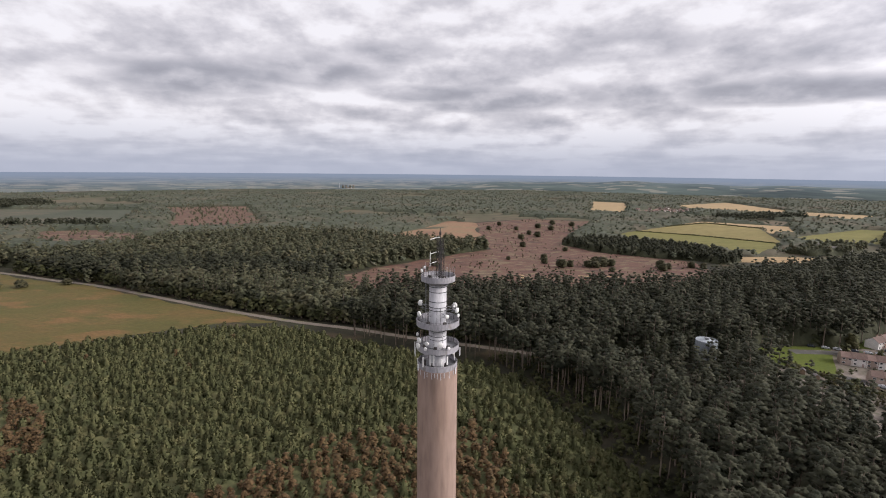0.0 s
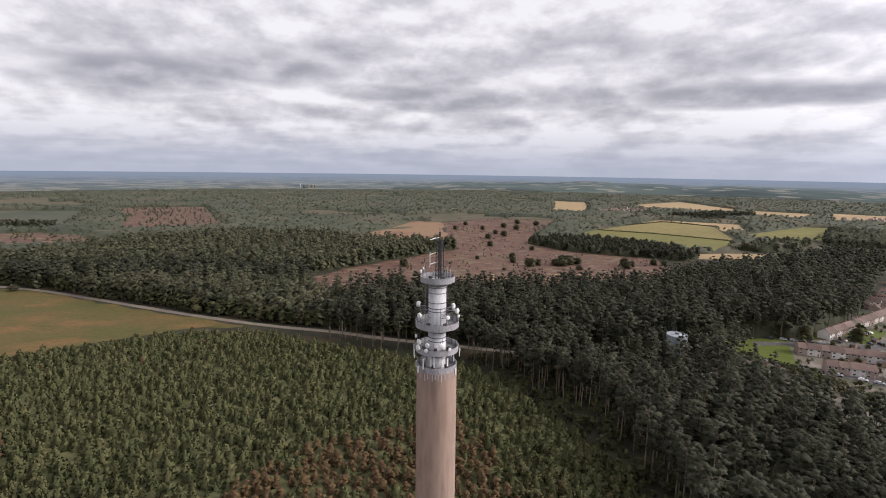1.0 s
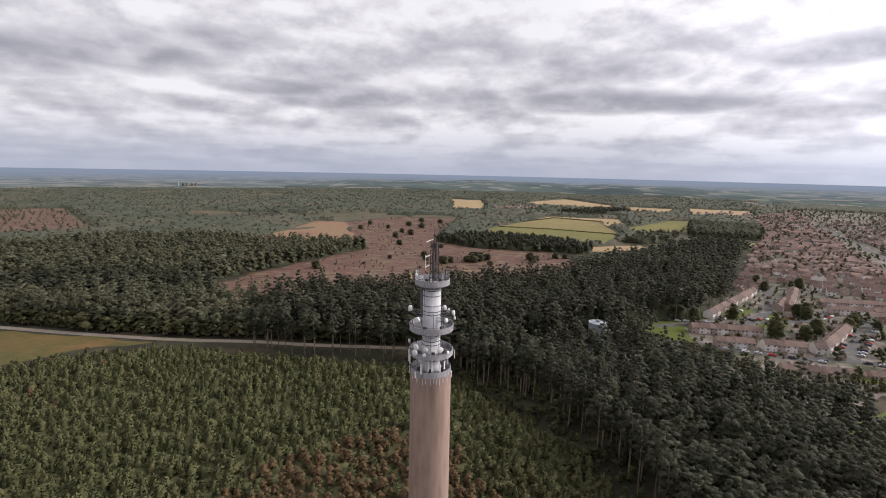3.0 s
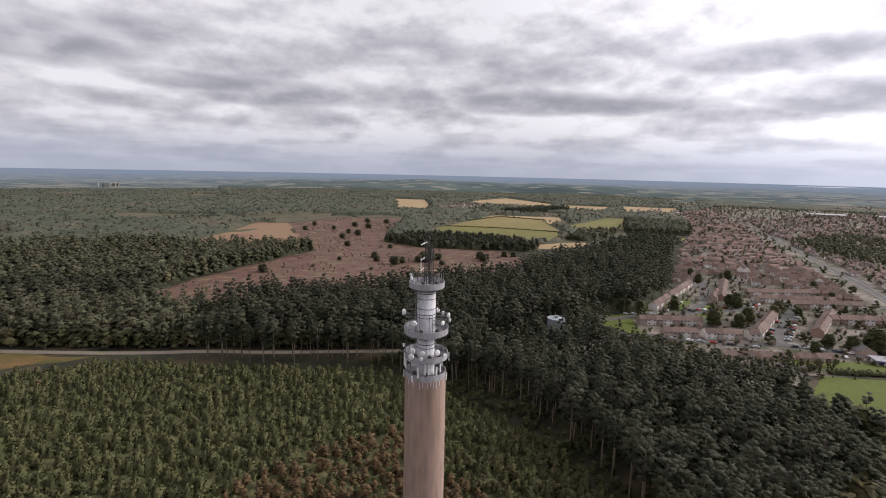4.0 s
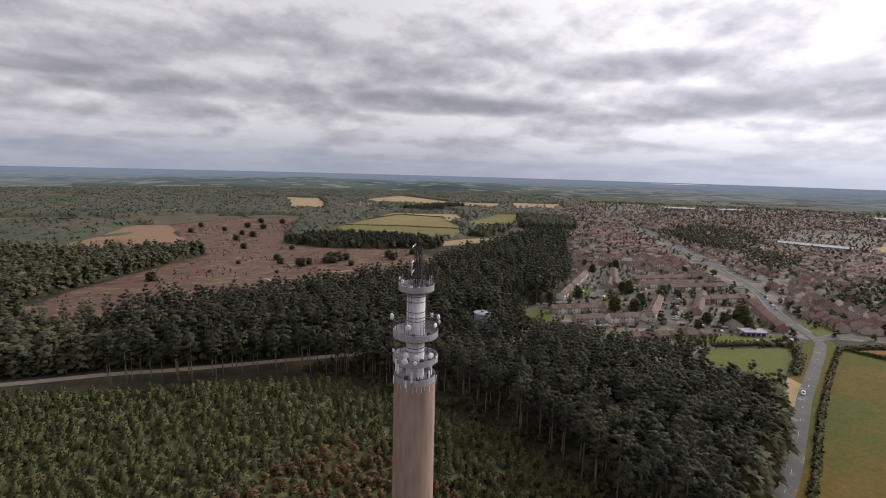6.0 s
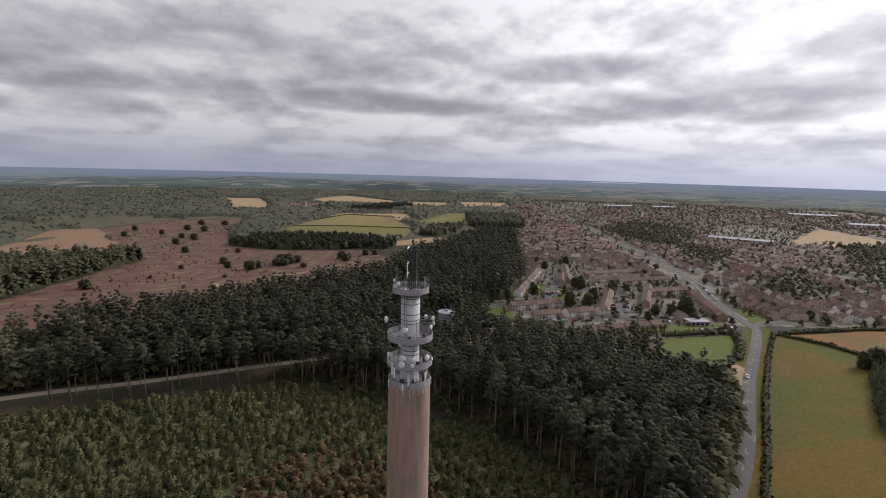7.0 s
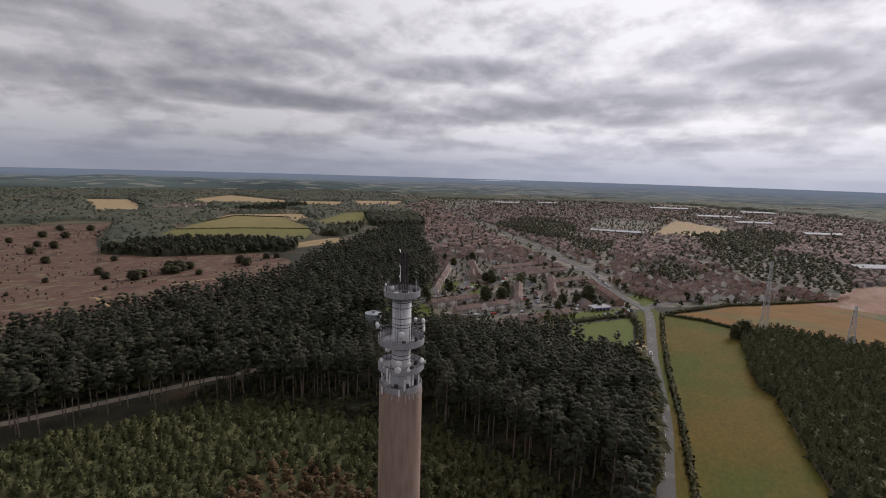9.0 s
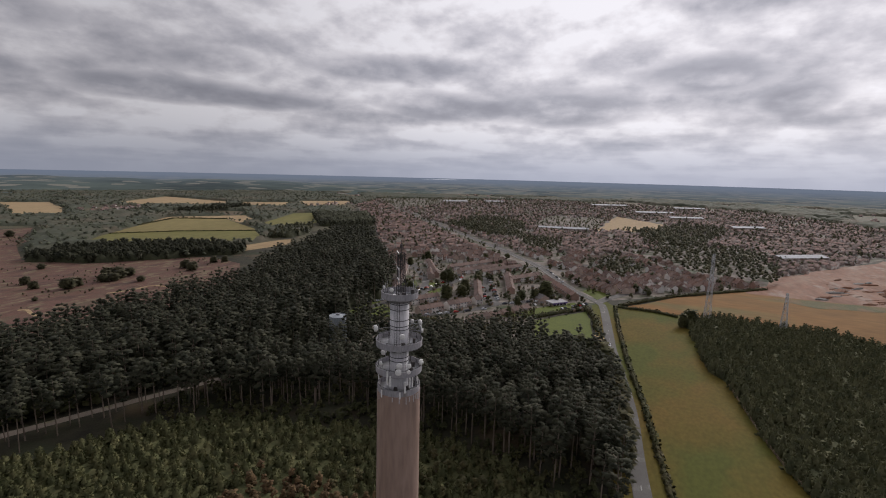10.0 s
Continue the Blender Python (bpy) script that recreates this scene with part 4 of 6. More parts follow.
rounds = [broadleaf(290 + i, 13.5, 4.2, 12, 6, 1.5) for i in range(6)]
fars = [far_tree(100 + i) for i in range(6)]
canopy = [far_tree(110 + i, 12.0, 4.2, 2) for i in range(6)]

# near wood of tall pines
wx, wy = scatter(NEAR_WOOD, 5.6, 1, avoid=ROADS)
by_tank = near_line(wx, wy, [TANK, (TANK[0] - 26, TANK[1] - 40)], 14) | near_line(wx, wy, [TANK, (TANK[0] - 45, TANK[1] - 22)], 14)
stuff("tank_trees", pines_mid, wx[by_tank], wy[by_tank], 18, [M_NEEDLE, M_BARK], "lower pines round the water tank", "trees", 0.68, 0.84)
wx, wy = wx[~by_tank], wy[~by_tank]
near_sel = (wx > 40) & (wx < 112) & (wy > 48) & (wy < 172)
near_idx = np.where(near_sel)[0][:290]
rest = np.ones(len(wx), bool)
rest[near_idx] = False
tree_things("pine_tree", pines, wx[near_idx], wy[near_idx], 5, [M_NEEDLE, M_BARK], "tall Scots pine with bare trunk and dark crown", "tree", "pines of the near wood")
edge = rest & (wx > 104) & (wy < 192)
stuff("edge_trees", pines_mid + tall_broads, wx[edge], wy[edge], 20, [M_NEEDLE, M_BARK], "lower dark trees along the wood's edge by the houses", "trees", 0.66, 0.92)
rest &= ~edge
close = rest & (wy < 330) & (wx < 260)
west = close & (wx < -36 + 14 * np.sin(wy * 0.2))
stuff("mixed_wood", rounds + pines_mid[:2], wx[west], wy[west], 66, [M_MIXED, M_BARK], "rounded mixed trees along the gravel track", "trees", 0.7, 1.05)
close &= ~west
stuff("pine_wood", pines_mid, wx[close], wy[close], 6, [M_NEEDLE, M_BARK], "dense wood of tall dark pines", "trees")
outer = rest & ~close & ~west & (np.random.RandomState(12).uniform(size=len(wx)) < 0.72)
stuff("pine_wood.001", pines_far, wx[outer], wy[outer], 7, [M_NEEDLE, M_BARK], "dark pine wood reaching to the heath and town", "trees")
wx, wy = scatter(WEST_WOOD, 7.0, 2, avoid=ROADS)
edge_line = smooth_line([(-84, 386), (-30, 454), (44, 536)], 2.6)
jog = np.random.RandomState(16)
wx = np.append(wx, [p[0] - jog.uniform(0, 7) for p in edge_line])
wy = np.append(wy, [p[1] + jog.uniform(0, 5) for p in edge_line])
stuff("pine_wood.002", pines_far + rounds, wx, wy, 8, [M_MIXED, M_BARK], "dark mixed wood beyond the track", "trees")
wx, wy = scatter(COPSE, 6.0, 3)
stuff("copse", rounds, wx, wy, 9, [M_NEEDLE, M_BARK], "dark copse between heath and crop fields", "trees", 0.6, 0.85)
wx, wy = scatter(EAST_WOOD, 2.8, 4)
stuff("pine_wood.003", low_pines, wx, wy, 10, [M_DARKPINE, M_BARK], "dense young dark pine wood beside the pasture", "trees", 0.85, 1.35)
# tall pines between the track and the young plantation
FRONT_PINES = [(-48, 236), (-46, 224), (-22, 212), (8, 200), (26, 187), (36, 170), (44, 152), (60, 160), (66, 190), (36, 212), (0, 224)]
wx, wy = scatter(FRONT_PINES, 5.6, 44, avoid=[("line", TRACK, 3.4)])
stuff("pine_wood.004", edge_pines, wx, wy, 45, [M_NEEDLE, M_BARK], "tall bare-stemmed pines between track and plantation", "trees", 0.85, 1.1)
wx, wy = scatter(CONIFER_HILL, 5.0, 5)
stuff("conifer_hill", fars, wx, wy, 11, [M_NEEDLE, M_BARK], "rounded dark conifer plantation beside the town", "trees", 0.8, 1.0)
wx, wy = scatter(FARM_TREES, 8.0, 6)
stuff("farm_trees", rounds, wx, wy, 12, [M_MIXED, M_BARK], "trees round a farmhouse", "trees", 0.5, 0.8)

for k, poly in enumerate(([(-660, 600), (-590, 606), (-450, 636), (-455, 655), (-600, 632), (-660, 630)], [(-960, 840), (-800, 880), (-780, 960), (-880, 1040), (-1050, 960)], [(480, 800), (640, 860), (610, 900), (460, 850)])):
    wx, wy = scatter(poly, 7.0, 50 + k)
    stuff("conifer_block", fars, wx, wy, 51 + k, [M_NEEDLE, M_BARK], "dark block of conifers in the far forest", "trees", 0.9, 1.3)

# young plantation
wx, wy = scatter(PLANTATION, 3.0, 7, avoid=[("line", MAIN_ROAD, 7.0), ("line", [TOWER, (TOWER[0] + 0.5, TOWER[1])], 9.0)])
rust = inside(wx, wy, [(-62, 100), (-38, 128), (-19, 136), (12, 140), (20, 100), (0, 90)]) | inside(wx, wy, [(-152, 150), (-132, 146), (-112, 122), (-128, 100), (-170, 120)])
rng_mix = np.random.RandomState(4)
odd = (rust & (rng_mix.uniform(size=len(wx)) < 0.82)) | (rng_mix.uniform(size=len(wx)) < 0.006)
near_sel = np.where(~odd & (wx > -45) & (wx < 18) & (wy > 132) & (wy < 190))[0][:295]
tree_things("young_pine", youngs, wx[near_sel], wy[near_sel], 13, [M_YOUNG, M_BARK], "young conical pine in a plantation, fresh green", "tree", "young pines of the plantation", 0.75, 1.25)
rest = ~odd
rest[near_sel] = False
stuff("plantation", youngs, wx[rest], wy[rest], 14, [M_YOUNG, M_BARK], "close plantation of young green pines", "trees", 0.75, 1.25)
stuff("autumn_trees", saplings, wx[odd], wy[odd], 15, [M_RUST, M_BARK], "rust-brown young broadleaf trees among the pines", "trees", 0.95, 1.35)

for k, (x, y, sc) in enumerate(((64, 55, 1.2), (71, 56.5, 1.4), (78, 58, 1.5), (86, 60, 1.35), (94, 61, 1.5), (82, 65, 1.4), (101, 62.5, 1.35), (109, 64, 1.5), (118, 66.5, 1.35), (127, 69, 1.4), (135, 73, 1.3), (139, 82, 1.3), (135, 92, 1.3), (72, 64, 1.2))):
    root = tagged(new("roadside_tree"), "broad rounded tree turning yellow beside the road", "tree", "roadside trees")
    for nm, me in broads[k % 5].split("roadside_tree", [M_YELLOW if k < 6 else M_LEAF, M_BARK]):
        part(nm, me, root)
    root.matrix_basis = Matrix.Translation((x, y, ground_at(x, y))) @ Matrix.Rotation(k * 1.3, 4, "Z") @ Matrix.Diagonal((sc, sc, sc * 1.05, 1))

# bracken and young broadleaves under the pines' edge
wx, wy = scatter([(14, 200), (60, 205), (75, 150), (72, 100), (66, 60), (30, 44), (30, 60), (42, 90), (44, 130), (34, 160), (22, 185)], 2.9, 9)
some = np.random.RandomState(3).uniform(size=len(wx)) < 0.75
stuff("undergrowth", shrubs, wx[some], wy[some], 17, [M_LEAF, M_BARK], "low dark bracken and bushes under the wood's edge", "bushes", 0.3, 0.85)
wx, wy = scatter([(14, 122), (34, 128), (46, 108), (46, 84), (36, 62), (26, 60), (16, 84)], 3.4, 46)
some = np.random.RandomState(47).uniform(size=len(wx)) < 0.6
stuff("undergrowth.001", saplings, wx[some], wy[some], 48, [M_YELLOW, M_BARK], "rounded olive-green bushes at the plantation's corner", "bushes", 0.75, 1.3)

tx = smooth_line(TRACK[1:9], 2.2)
ex = np.array([p[0] for p in tx for k in range(2)])
ey = np.array([p[1] for p in tx for k in range(2)])
jog = np.random.RandomState(6)
ex, ey = ex + jog.uniform(-2, 6, len(ex)), ey + jog.uniform(6.0, 12.0, len(ey))
stuff("edge_bushes", shrubs, ex, ey, 19, [M_LEAF, M_BARK], "bushes along the edge of the wood by the track", "bushes", 0.7, 2.1)

# far woods over the rest of the land
OPEN = [WEST_FIELD, HEATH, HEATH_SIDE, GREEN_A, GREEN_A_FAR, GREEN_A2, GREEN_B, TAN_A, PALE, SMALL_GREEN, BIG_FIELD, DRY_FIELD, RED_EARTH, TOWN, PLANTATION, NEAR_WOOD, WEST_WOOD, COPSE, EAST_WOOD, CONIFER_HILL, YOUNG_FIELD, *CLEARINGS, *FAR_FIELDS, *VILLAGES]
LAND = [(-1200, 520), (-420, 395), (-100, 380), (300, 480), (520, 560), (860, 740), (1180, 900), (1250, 1350), (300, 1850), (-700, 1700), (-1350, 1200)]
EAST_LAND = [(1180, 900), (1250, 1350), (1700, 760), (1880, 100), (1820, -480), (1500, -900), (900, -330), (1450, -100), (1500, 500)]
patch("far_land", [(-1300, 560), (-560, 545), (-380, 530), (-160, 600), (-90, 575), (45, 780), (138, 830), (240, 805), (150, 600), (290, 470), (335, 438), (480, 500), (556, 486), (690, 600), (760, 700), (860, 765), (1180, 900), (1250, 1350), (300, 1850), (-700, 1700), (-1350, 1200)], M_LAND, 0.05, "rough grass and scrub between the far woods", "land", cell=60.0, amp=0, seed=2)
patch("far_land.001", EAST_LAND, M_LAND, 0.05, "rough land beyond the town", "land", cell=70.0, amp=0, seed=3)


def far_wooded(x, y):
    """Where the far woods stand: patchy, and off the fields."""
    keep = inside(x, y, LAND) | inside(x, y, EAST_LAND)
    for p in OPEN:
        keep &= ~inside(x, y, p)
    w = np.array([noise.fractal(Vector((a * 0.0042, b * 0.0042, 3.0)), 0.9, 2.0, 4) if k else -9.0 for a, b, k in zip(x, y, keep)])
    return w > np.where(inside(x, y, EAST_LAND), -0.15, -0.42)


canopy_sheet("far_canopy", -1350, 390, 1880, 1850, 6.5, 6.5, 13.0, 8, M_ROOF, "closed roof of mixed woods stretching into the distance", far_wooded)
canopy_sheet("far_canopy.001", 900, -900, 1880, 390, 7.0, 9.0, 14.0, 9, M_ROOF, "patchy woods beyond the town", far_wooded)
wx, wy = scatter(LAND, 11.5, 8)
sel = far_wooded(wx, wy)
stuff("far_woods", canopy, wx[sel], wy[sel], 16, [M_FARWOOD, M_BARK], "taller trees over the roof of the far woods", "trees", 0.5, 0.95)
for k, poly in enumerate(CLEARINGS):
    wx, wy = scatter(poly, 13.0, 90 + k)
    some = np.random.RandomState(91 + k).uniform(size=len(wx)) < 0.6
    stuff("clearing_trees", fars, wx[some], wy[some], 92 + k, [M_MIXED, M_BARK], "scattered birches and young trees on the clearing", "trees", 0.35, 0.9)
# fills between the trees with dark sheets, gap shade painted into their colour
canopy_sheet("wood_canopy", -600, 340, 60, 600, 3.6, 9.0, 6.5, 10, M_UNDERSHADE, "closed crowns of the mixed wood beyond the track", lambda x, y: inside(x, y, WEST_WOOD) & ~near_line(x, y, TRACK, 9))
canopy_sheet("wood_canopy.001", 120, 420, 480, 620, 3.4, 7.5, 6.0, 11, M_UNDERSHADE, "closed crowns of the dark copse", lambda x, y: inside(x, y, COPSE) | inside(x, y, FARM_TREES))
canopy_sheet("wood_canopy.002", 20, 190, 620, 620, 3.6, 11.0, 6.2, 12, M_UNDERSHADE, "closed crowns of the pine wood towards the town", lambda x, y: inside(x, y, NEAR_WOOD) & ((y > 330) | (x > 260)))
canopy_sheet("wood_canopy.004", -330, 150, 262, 362, 3.0, 10.0, 5.5, 14, M_UNDERSHADE, "lower crowns and understorey of the pine wood", lambda x, y: inside(x, y, NEAR_WOOD) & ((y < 336) & (x < 262)) & ((x < 30) | (y > 178)) & ~near_line(x, y, TRACK, 15) & ~near_line(x, y, [TANK, (TANK[0] + 1, TANK[1])], 13) & ~inside(x, y, LAWN_TOP))
canopy_sheet("plantation_canopy", -205, 40, 52, 240, 1.7, 2.9, 3.0, 15, M_YOUNG, "close branches of the young plantation", lambda x, y: inside(x, y, PLANTATION) & ~near_line(x, y, MAIN_ROAD, 8) & ~near_line(x, y, [TOWER, (TOWER[0] + 0.5, TOWER[1])], 11))
canopy_sheet("wood_canopy.005", 15, -75, 255, 50, 2.2, 3.4, 3.4, 16, M_DARKPINE, "close dark branches of the young pine wood", lambda x, y: inside(x, y, EAST_WOOD))
canopy_sheet("wood_canopy.003", 470, 470, 700, 670, 4.0, 10.5, 5.5, 13, M_UNDERSHADE, "rounded crowns of the dark conifer hill", lambda x, y: inside(x, y, CONIFER_HILL))

# ---------------------------------------------------------------- the tower
BASE = ground_at(*TOWER)
tower = tagged(new("communications_tower"), "tall round concrete communications tower with steel galleries and dishes", "tower")
tower.matrix_basis = Matrix.Translation((TOWER[0], TOWER[1], BASE))


def tz(z):
    return z - BASE


part("shaft", bm_lathe([(4.1, tz(-5)), (3.92, tz(10)), (3.80, tz(39.2)), (3.80, tz(39.42)), (1.5, tz(39.42))], 72), tower, "pinkish weathered concrete shaft", mat=M_CONCRETE)
for z0, z1 in ((39.42, 46.2), (46.2, 56.3)):
    core = part("core", bm_lathe([(1.66, tz(z0)), (1.66, tz(z1)), (0.3, tz(z1))], 40), tower, "pale round core of panels", mat=M_CORE)
    for p in core.data.polygons:
        p.use_smooth = abs(p.normal.z) < 0.5
for z in (55.1, 54.1, 52.25, 51.2, 50.6, 46.6, 45.6, 44.9, 41.9):
    part("hoop", bm_lathe([(1.67, tz(z - 0.05)), (1.73, tz(z - 0.05)), (1.73, tz(z + 0.05)), (1.67, tz(z + 0.05)), (1.67, tz(z - 0.05))], 40), tower, "dark steel hoop", mat=M_DARK)


def gallery(z0, z1, r, posts):
    """A round deck with a solid parapet."""
    deck = part("gallery_deck", bm_lathe([(1.68, tz(z0)), (r - 0.06, tz(z0)), (r - 0.06, tz(z0 + 0.16)), (1.68, tz(z0 + 0.16)), (1.68, tz(z0))], 64), tower, "steel gallery floor", mat=M_STEEL)
    par = part("parapet", bm_lathe([(r - 0.05, tz(z0 - 0.06)), (r, tz(z0 - 0.06)), (r, tz(z1)), (r - 0.05, tz(z1)), (r - 0.05, tz(z0 - 0.06))], 64), tower, "grey painted steel parapet", mat=M_RING)
    part("top_rail", bm_lathe([(r - 0.07, tz(z1)), (r + 0.03, tz(z1)), (r + 0.03, tz(z1 + 0.06)), (r - 0.07, tz(z1 + 0.06)), (r - 0.07, tz(z1))], 64), par, mat=M_RING)
    for k in range(posts):
        a = 2 * math.pi * k / posts
        c, s = math.cos(a), math.sin(a)
        part("bracket", bm_bar((1.6 * c, 1.6 * s, tz(z0 - 0.9)), ((r - 0.2) * c, (r - 0.2) * s, tz(z0 - 0.02)), 0.05), deck, mat=M_STEEL)
        part("stanchion", bm_box(0.06, 0.06, z1 - z0 + 0.1, (r - 0.12) * c, (r - 0.12) * s, tz(z0 + 0.16), rot=a), par, mat=M_DARKSTEEL)
    part("hand_rail", bm_lathe([(r - 0.14, tz(z1 + 0.24)), (r - 0.10, tz(z1 + 0.24)), (r - 0.10, tz(z1 + 0.28)), (r - 0.14, tz(z1 + 0.28)), (r - 0.14, tz(z1 + 0.24))], 48), par, "thin dark hand rail", mat=M_DARKSTEEL)
    return deck


gallery(56.2, 57.15, 3.18, 14)
gallery(47.7, 48.68, 4.05, 18)
gallery(43.0, 43.95, 4.05, 18)
gallery(39.45, 40.45, 3.75, 12)
# flared collar under the top gallery
part("collar", bm_lathe([(1.66, tz(55.3)), (2.2, tz(55.75)), (2.9, tz(56.12)), (1.6, tz(56.12))], 48), tower, "flared grey collar", mat=M_RING)
# upright pipes, ladders and cable trays on the core
for k, (a, z0, z1, r) in enumerate(((200, 47.6, 56.1, 2.05), (212, 47.6, 56.1, 2.05), (330, 47.6, 55.6, 1.85), (345, 47.6, 56.1, 2.2), (265, 47.6, 51.0, 1.9), (285, 47.6, 51.2, 1.9),
                                    (250, 42.9, 47.3, 1.95), (300, 42.9, 47.3, 1.95), (20, 47.6, 56.1, 2.0), (90, 47.6, 56.1, 2.0), (140, 47.6, 56.1, 2.0), (170, 42.9, 47.3, 2.4))):
    c, s = math.cos(radians(a)), math.sin(radians(a))
    part("pipe", bm_bar((r * c, r * s, tz(z0)), (r * c, r * s, tz(z1)), 0.035), tower, "dark upright cable pipe", mat=M_DARKSTEEL)
ladder = part("ladder", bm_bar((-2.2, -0.95, tz(47.6)), (-2.2, -0.95, tz(56.1)), 0.035), tower, "steel access ladder", mat=M_STEEL)
part("stile", bm_bar((-2.35, -0.55, tz(47.6)), (-2.35, -0.55, tz(56.1)), 0.035), ladder, mat=M_STEEL)
for k in range(26):
    z = 47.8 + 0.32 * k
    part("rung", bm_bar((-2.2, -0.95, tz(z)), (-2.35, -0.55, tz(z)), 0.018, sides=4), ladder, mat=M_STEEL)


def dish(angle, r, z, size, tilt=0.0, pole=True):
    """A drum-shaped microwave dish on a pole."""
    c, s = math.cos(radians(angle)), math.sin(radians(angle))
    R = size / 2
    prof = [(0.02, -0.30 * size), (R * 0.55, -0.28 * size), (R, -0.10 * size), (R, 0.16 * size), (R * 0.93, 0.19 * size), (R * 0.6, 0.235 * size), (0.02, 0.26 * size)]
    bm = bm_lathe(prof, 24)
    face = Matrix.Translation((r * c, r * s, tz(z))) @ Matrix.Rotation(radians(angle + tilt), 4, "Z") @ Matrix.Rotation(radians(90), 4, "Y")
    bm.transform(face)
    ob = part("dish", bm, tower, "white drum microwave dish", mat=M_DISH)
    for p in ob.data.polygons:
        p.use_smooth = True
    if pole:
        rp = r - 0.42 * size
        part("mounting_pole", bm_bar((rp * c, rp * s, tz(z - 0.9)), (rp * c, rp * s, tz(z + 0.6)), 0.06), ob, mat=M_STEEL)
    return ob


for args in ((219, 4.35, 50.4, 0.95), (143, 4.3, 51.0, 1.15), (295, 4.0, 50.2, 0.8), (329, 4.1, 51.0, 1.0), (331, 4.3, 50.0, 0.7), (346, 3.1, 51.1, 0.8),
             (213, 4.1, 45.2, 1.05), (211, 4.2, 44.1, 1.1), (239, 3.8, 44.9, 0.8), (237, 4.0, 43.9, 0.7), (277, 4.15, 45.0, 1.05), (300, 4.2, 44.2, 0.6), (164, 4.1, 45.2, 0.7),
             (186, 3.1, 58.0, 0.7), (150, 3.0, 58.2, 0.55), (40, 4.2, 50.6, 1.0), (75, 4.1, 45.0, 1.1)):
    dish(*args)
# arms that carry the upper dishes
for a, z in ((219, 50.3), (143, 50.9), (295, 50.2), (329, 50.9), (331, 50.0), (40, 50.6), (320, 50.4), (150, 50.3), (336, 51.3)):
    c, s = math.cos(radians(a)), math.sin(radians(a))
    part("dish_arm", bm_bar((1.6 * c, 1.6 * s, tz(z)), (3.9 * c, 3.9 * s, tz(z)), 0.06), tower, "steel outrigger arm", mat=M_STEEL)
    part("dish_arm", bm_bar((1.6 * c, 1.6 * s, tz(z - 0.9)), (3.7 * c, 3.7 * s, tz(z - 0.05)), 0.045), tower, "steel outrigger strut", mat=M_STEEL)
# upright panel aerials round the lower galleries
for a, r, z, tall in ((228, 3.95, 40.2, 2.0), (247, 3.3, 40.6, 2.1), (258, 3.3, 40.6, 2.1), (283, 3.5, 40.3, 1.7), (186, 4.35, 41.9, 2.3), (193, 4.35, 41.6, 1.8), (345, 4.35, 41.9, 1.6), (330, 3.95, 38.6, 1.3), (215, 4.35, 39.4, 1.2), (165, 4.0, 39.0, 1.4),
                      (100, 3.9, 40.3, 2.0), (40, 3.9, 40.3, 2.0), (355, 3.2, 40.6, 1.8), (305, 3.2, 40.6, 1.6)):
    c, s = math.cos(radians(a)), math.sin(radians(a))
    ob = part("panel_aerial", bm_box(0.14, 0.3, tall, r * c, r * s, tz(z), rot=radians(a), bevel=0.03), tower, "white upright panel aerial", mat=M_DISH)
    part("clamp", bm_bar(((r - 0.4) * c, (r - 0.4) * s, tz(z + tall * 0.5)), (r * c, r * s, tz(z + tall * 0.5)), 0.04), ob, mat=M_STEEL)
# slim hanging mounts and their pale streaks below the lowest gallery
for k, a in enumerate((196, 214, 232, 241, 255, 263, 271, 280, 290, 306, 322, 150, 120, 60, 20)):
    c, s = math.cos(radians(a)), math.sin(radians(a))
    tall = 0.8 + 0.5 * ((k * 7) % 5) / 4
    part("bracket_strap", bm_box(0.05, 0.12, tall, 3.84 * c, 3.84 * s, tz(39.35 - tall), rot=radians(a)), tower, "pale steel mounting strap", mat=M_CORE)
# equipment cabinets and rails seen over the parapets
for a, r, z in ((228, 2.6, 47.56), (300, 2.6, 47.56), (262, 2.7, 42.91), (205, 2.7, 42.91), (320, 2.6, 42.91), (250, 2.6, 39.61), (310, 2.6, 39.61), (200, 2.6, 39.61), (230, 2.2, 56.36), (300, 2.2, 56.36)):
    part("equipment_box", bm_box(0.5, 0.6, 1.1, r * math.cos(radians(a)), r * math.sin(radians(a)), tz(z), rot=radians(a), bevel=0.04), tower, "dark grey equipment cabinet", mat=M_DARKSTEEL)
for k in range(18):
    a = radians(20 * k + 7)
    part("rail_post", bm_bar((3.0 * math.cos(a), 3.0 * math.sin(a), tz(57.4)), (3.0 * math.cos(a), 3.0 * math.sin(a), tz(58.3 + 0.25 * (k % 3))), 0.025, sides=4), tower, mat=M_STEEL)

# lattice mast on the top deck
mast = part("mast", bm_box(0.9, 0.14, 0.1, 0.3, 0, tz(56.36), rot=radians(120)), tower, "dark steel lattice mast", mat=M_DARKSTEEL)
MX, MY, TURN_M = 0.35, 0.0, radians(125)
corners = []
for u, w in ((-0.75, -0.4), (0.75, -0.4), (0.75, 0.4), (-0.75, 0.4)):
    corners.append((MX + u * math.cos(TURN_M) - w * math.sin(TURN_M), MY + u * math.sin(TURN_M) + w * math.cos(TURN_M)))
Z0, Z1 = 56.4, 63.8
for x, y in corners:
    part("mast_leg", bm_bar((x, y, tz(Z0)), (MX + (x - MX) * 0.8, MY + (y - MY) * 0.8, tz(Z1)), 0.07), mast, mat=M_DARKSTEEL)
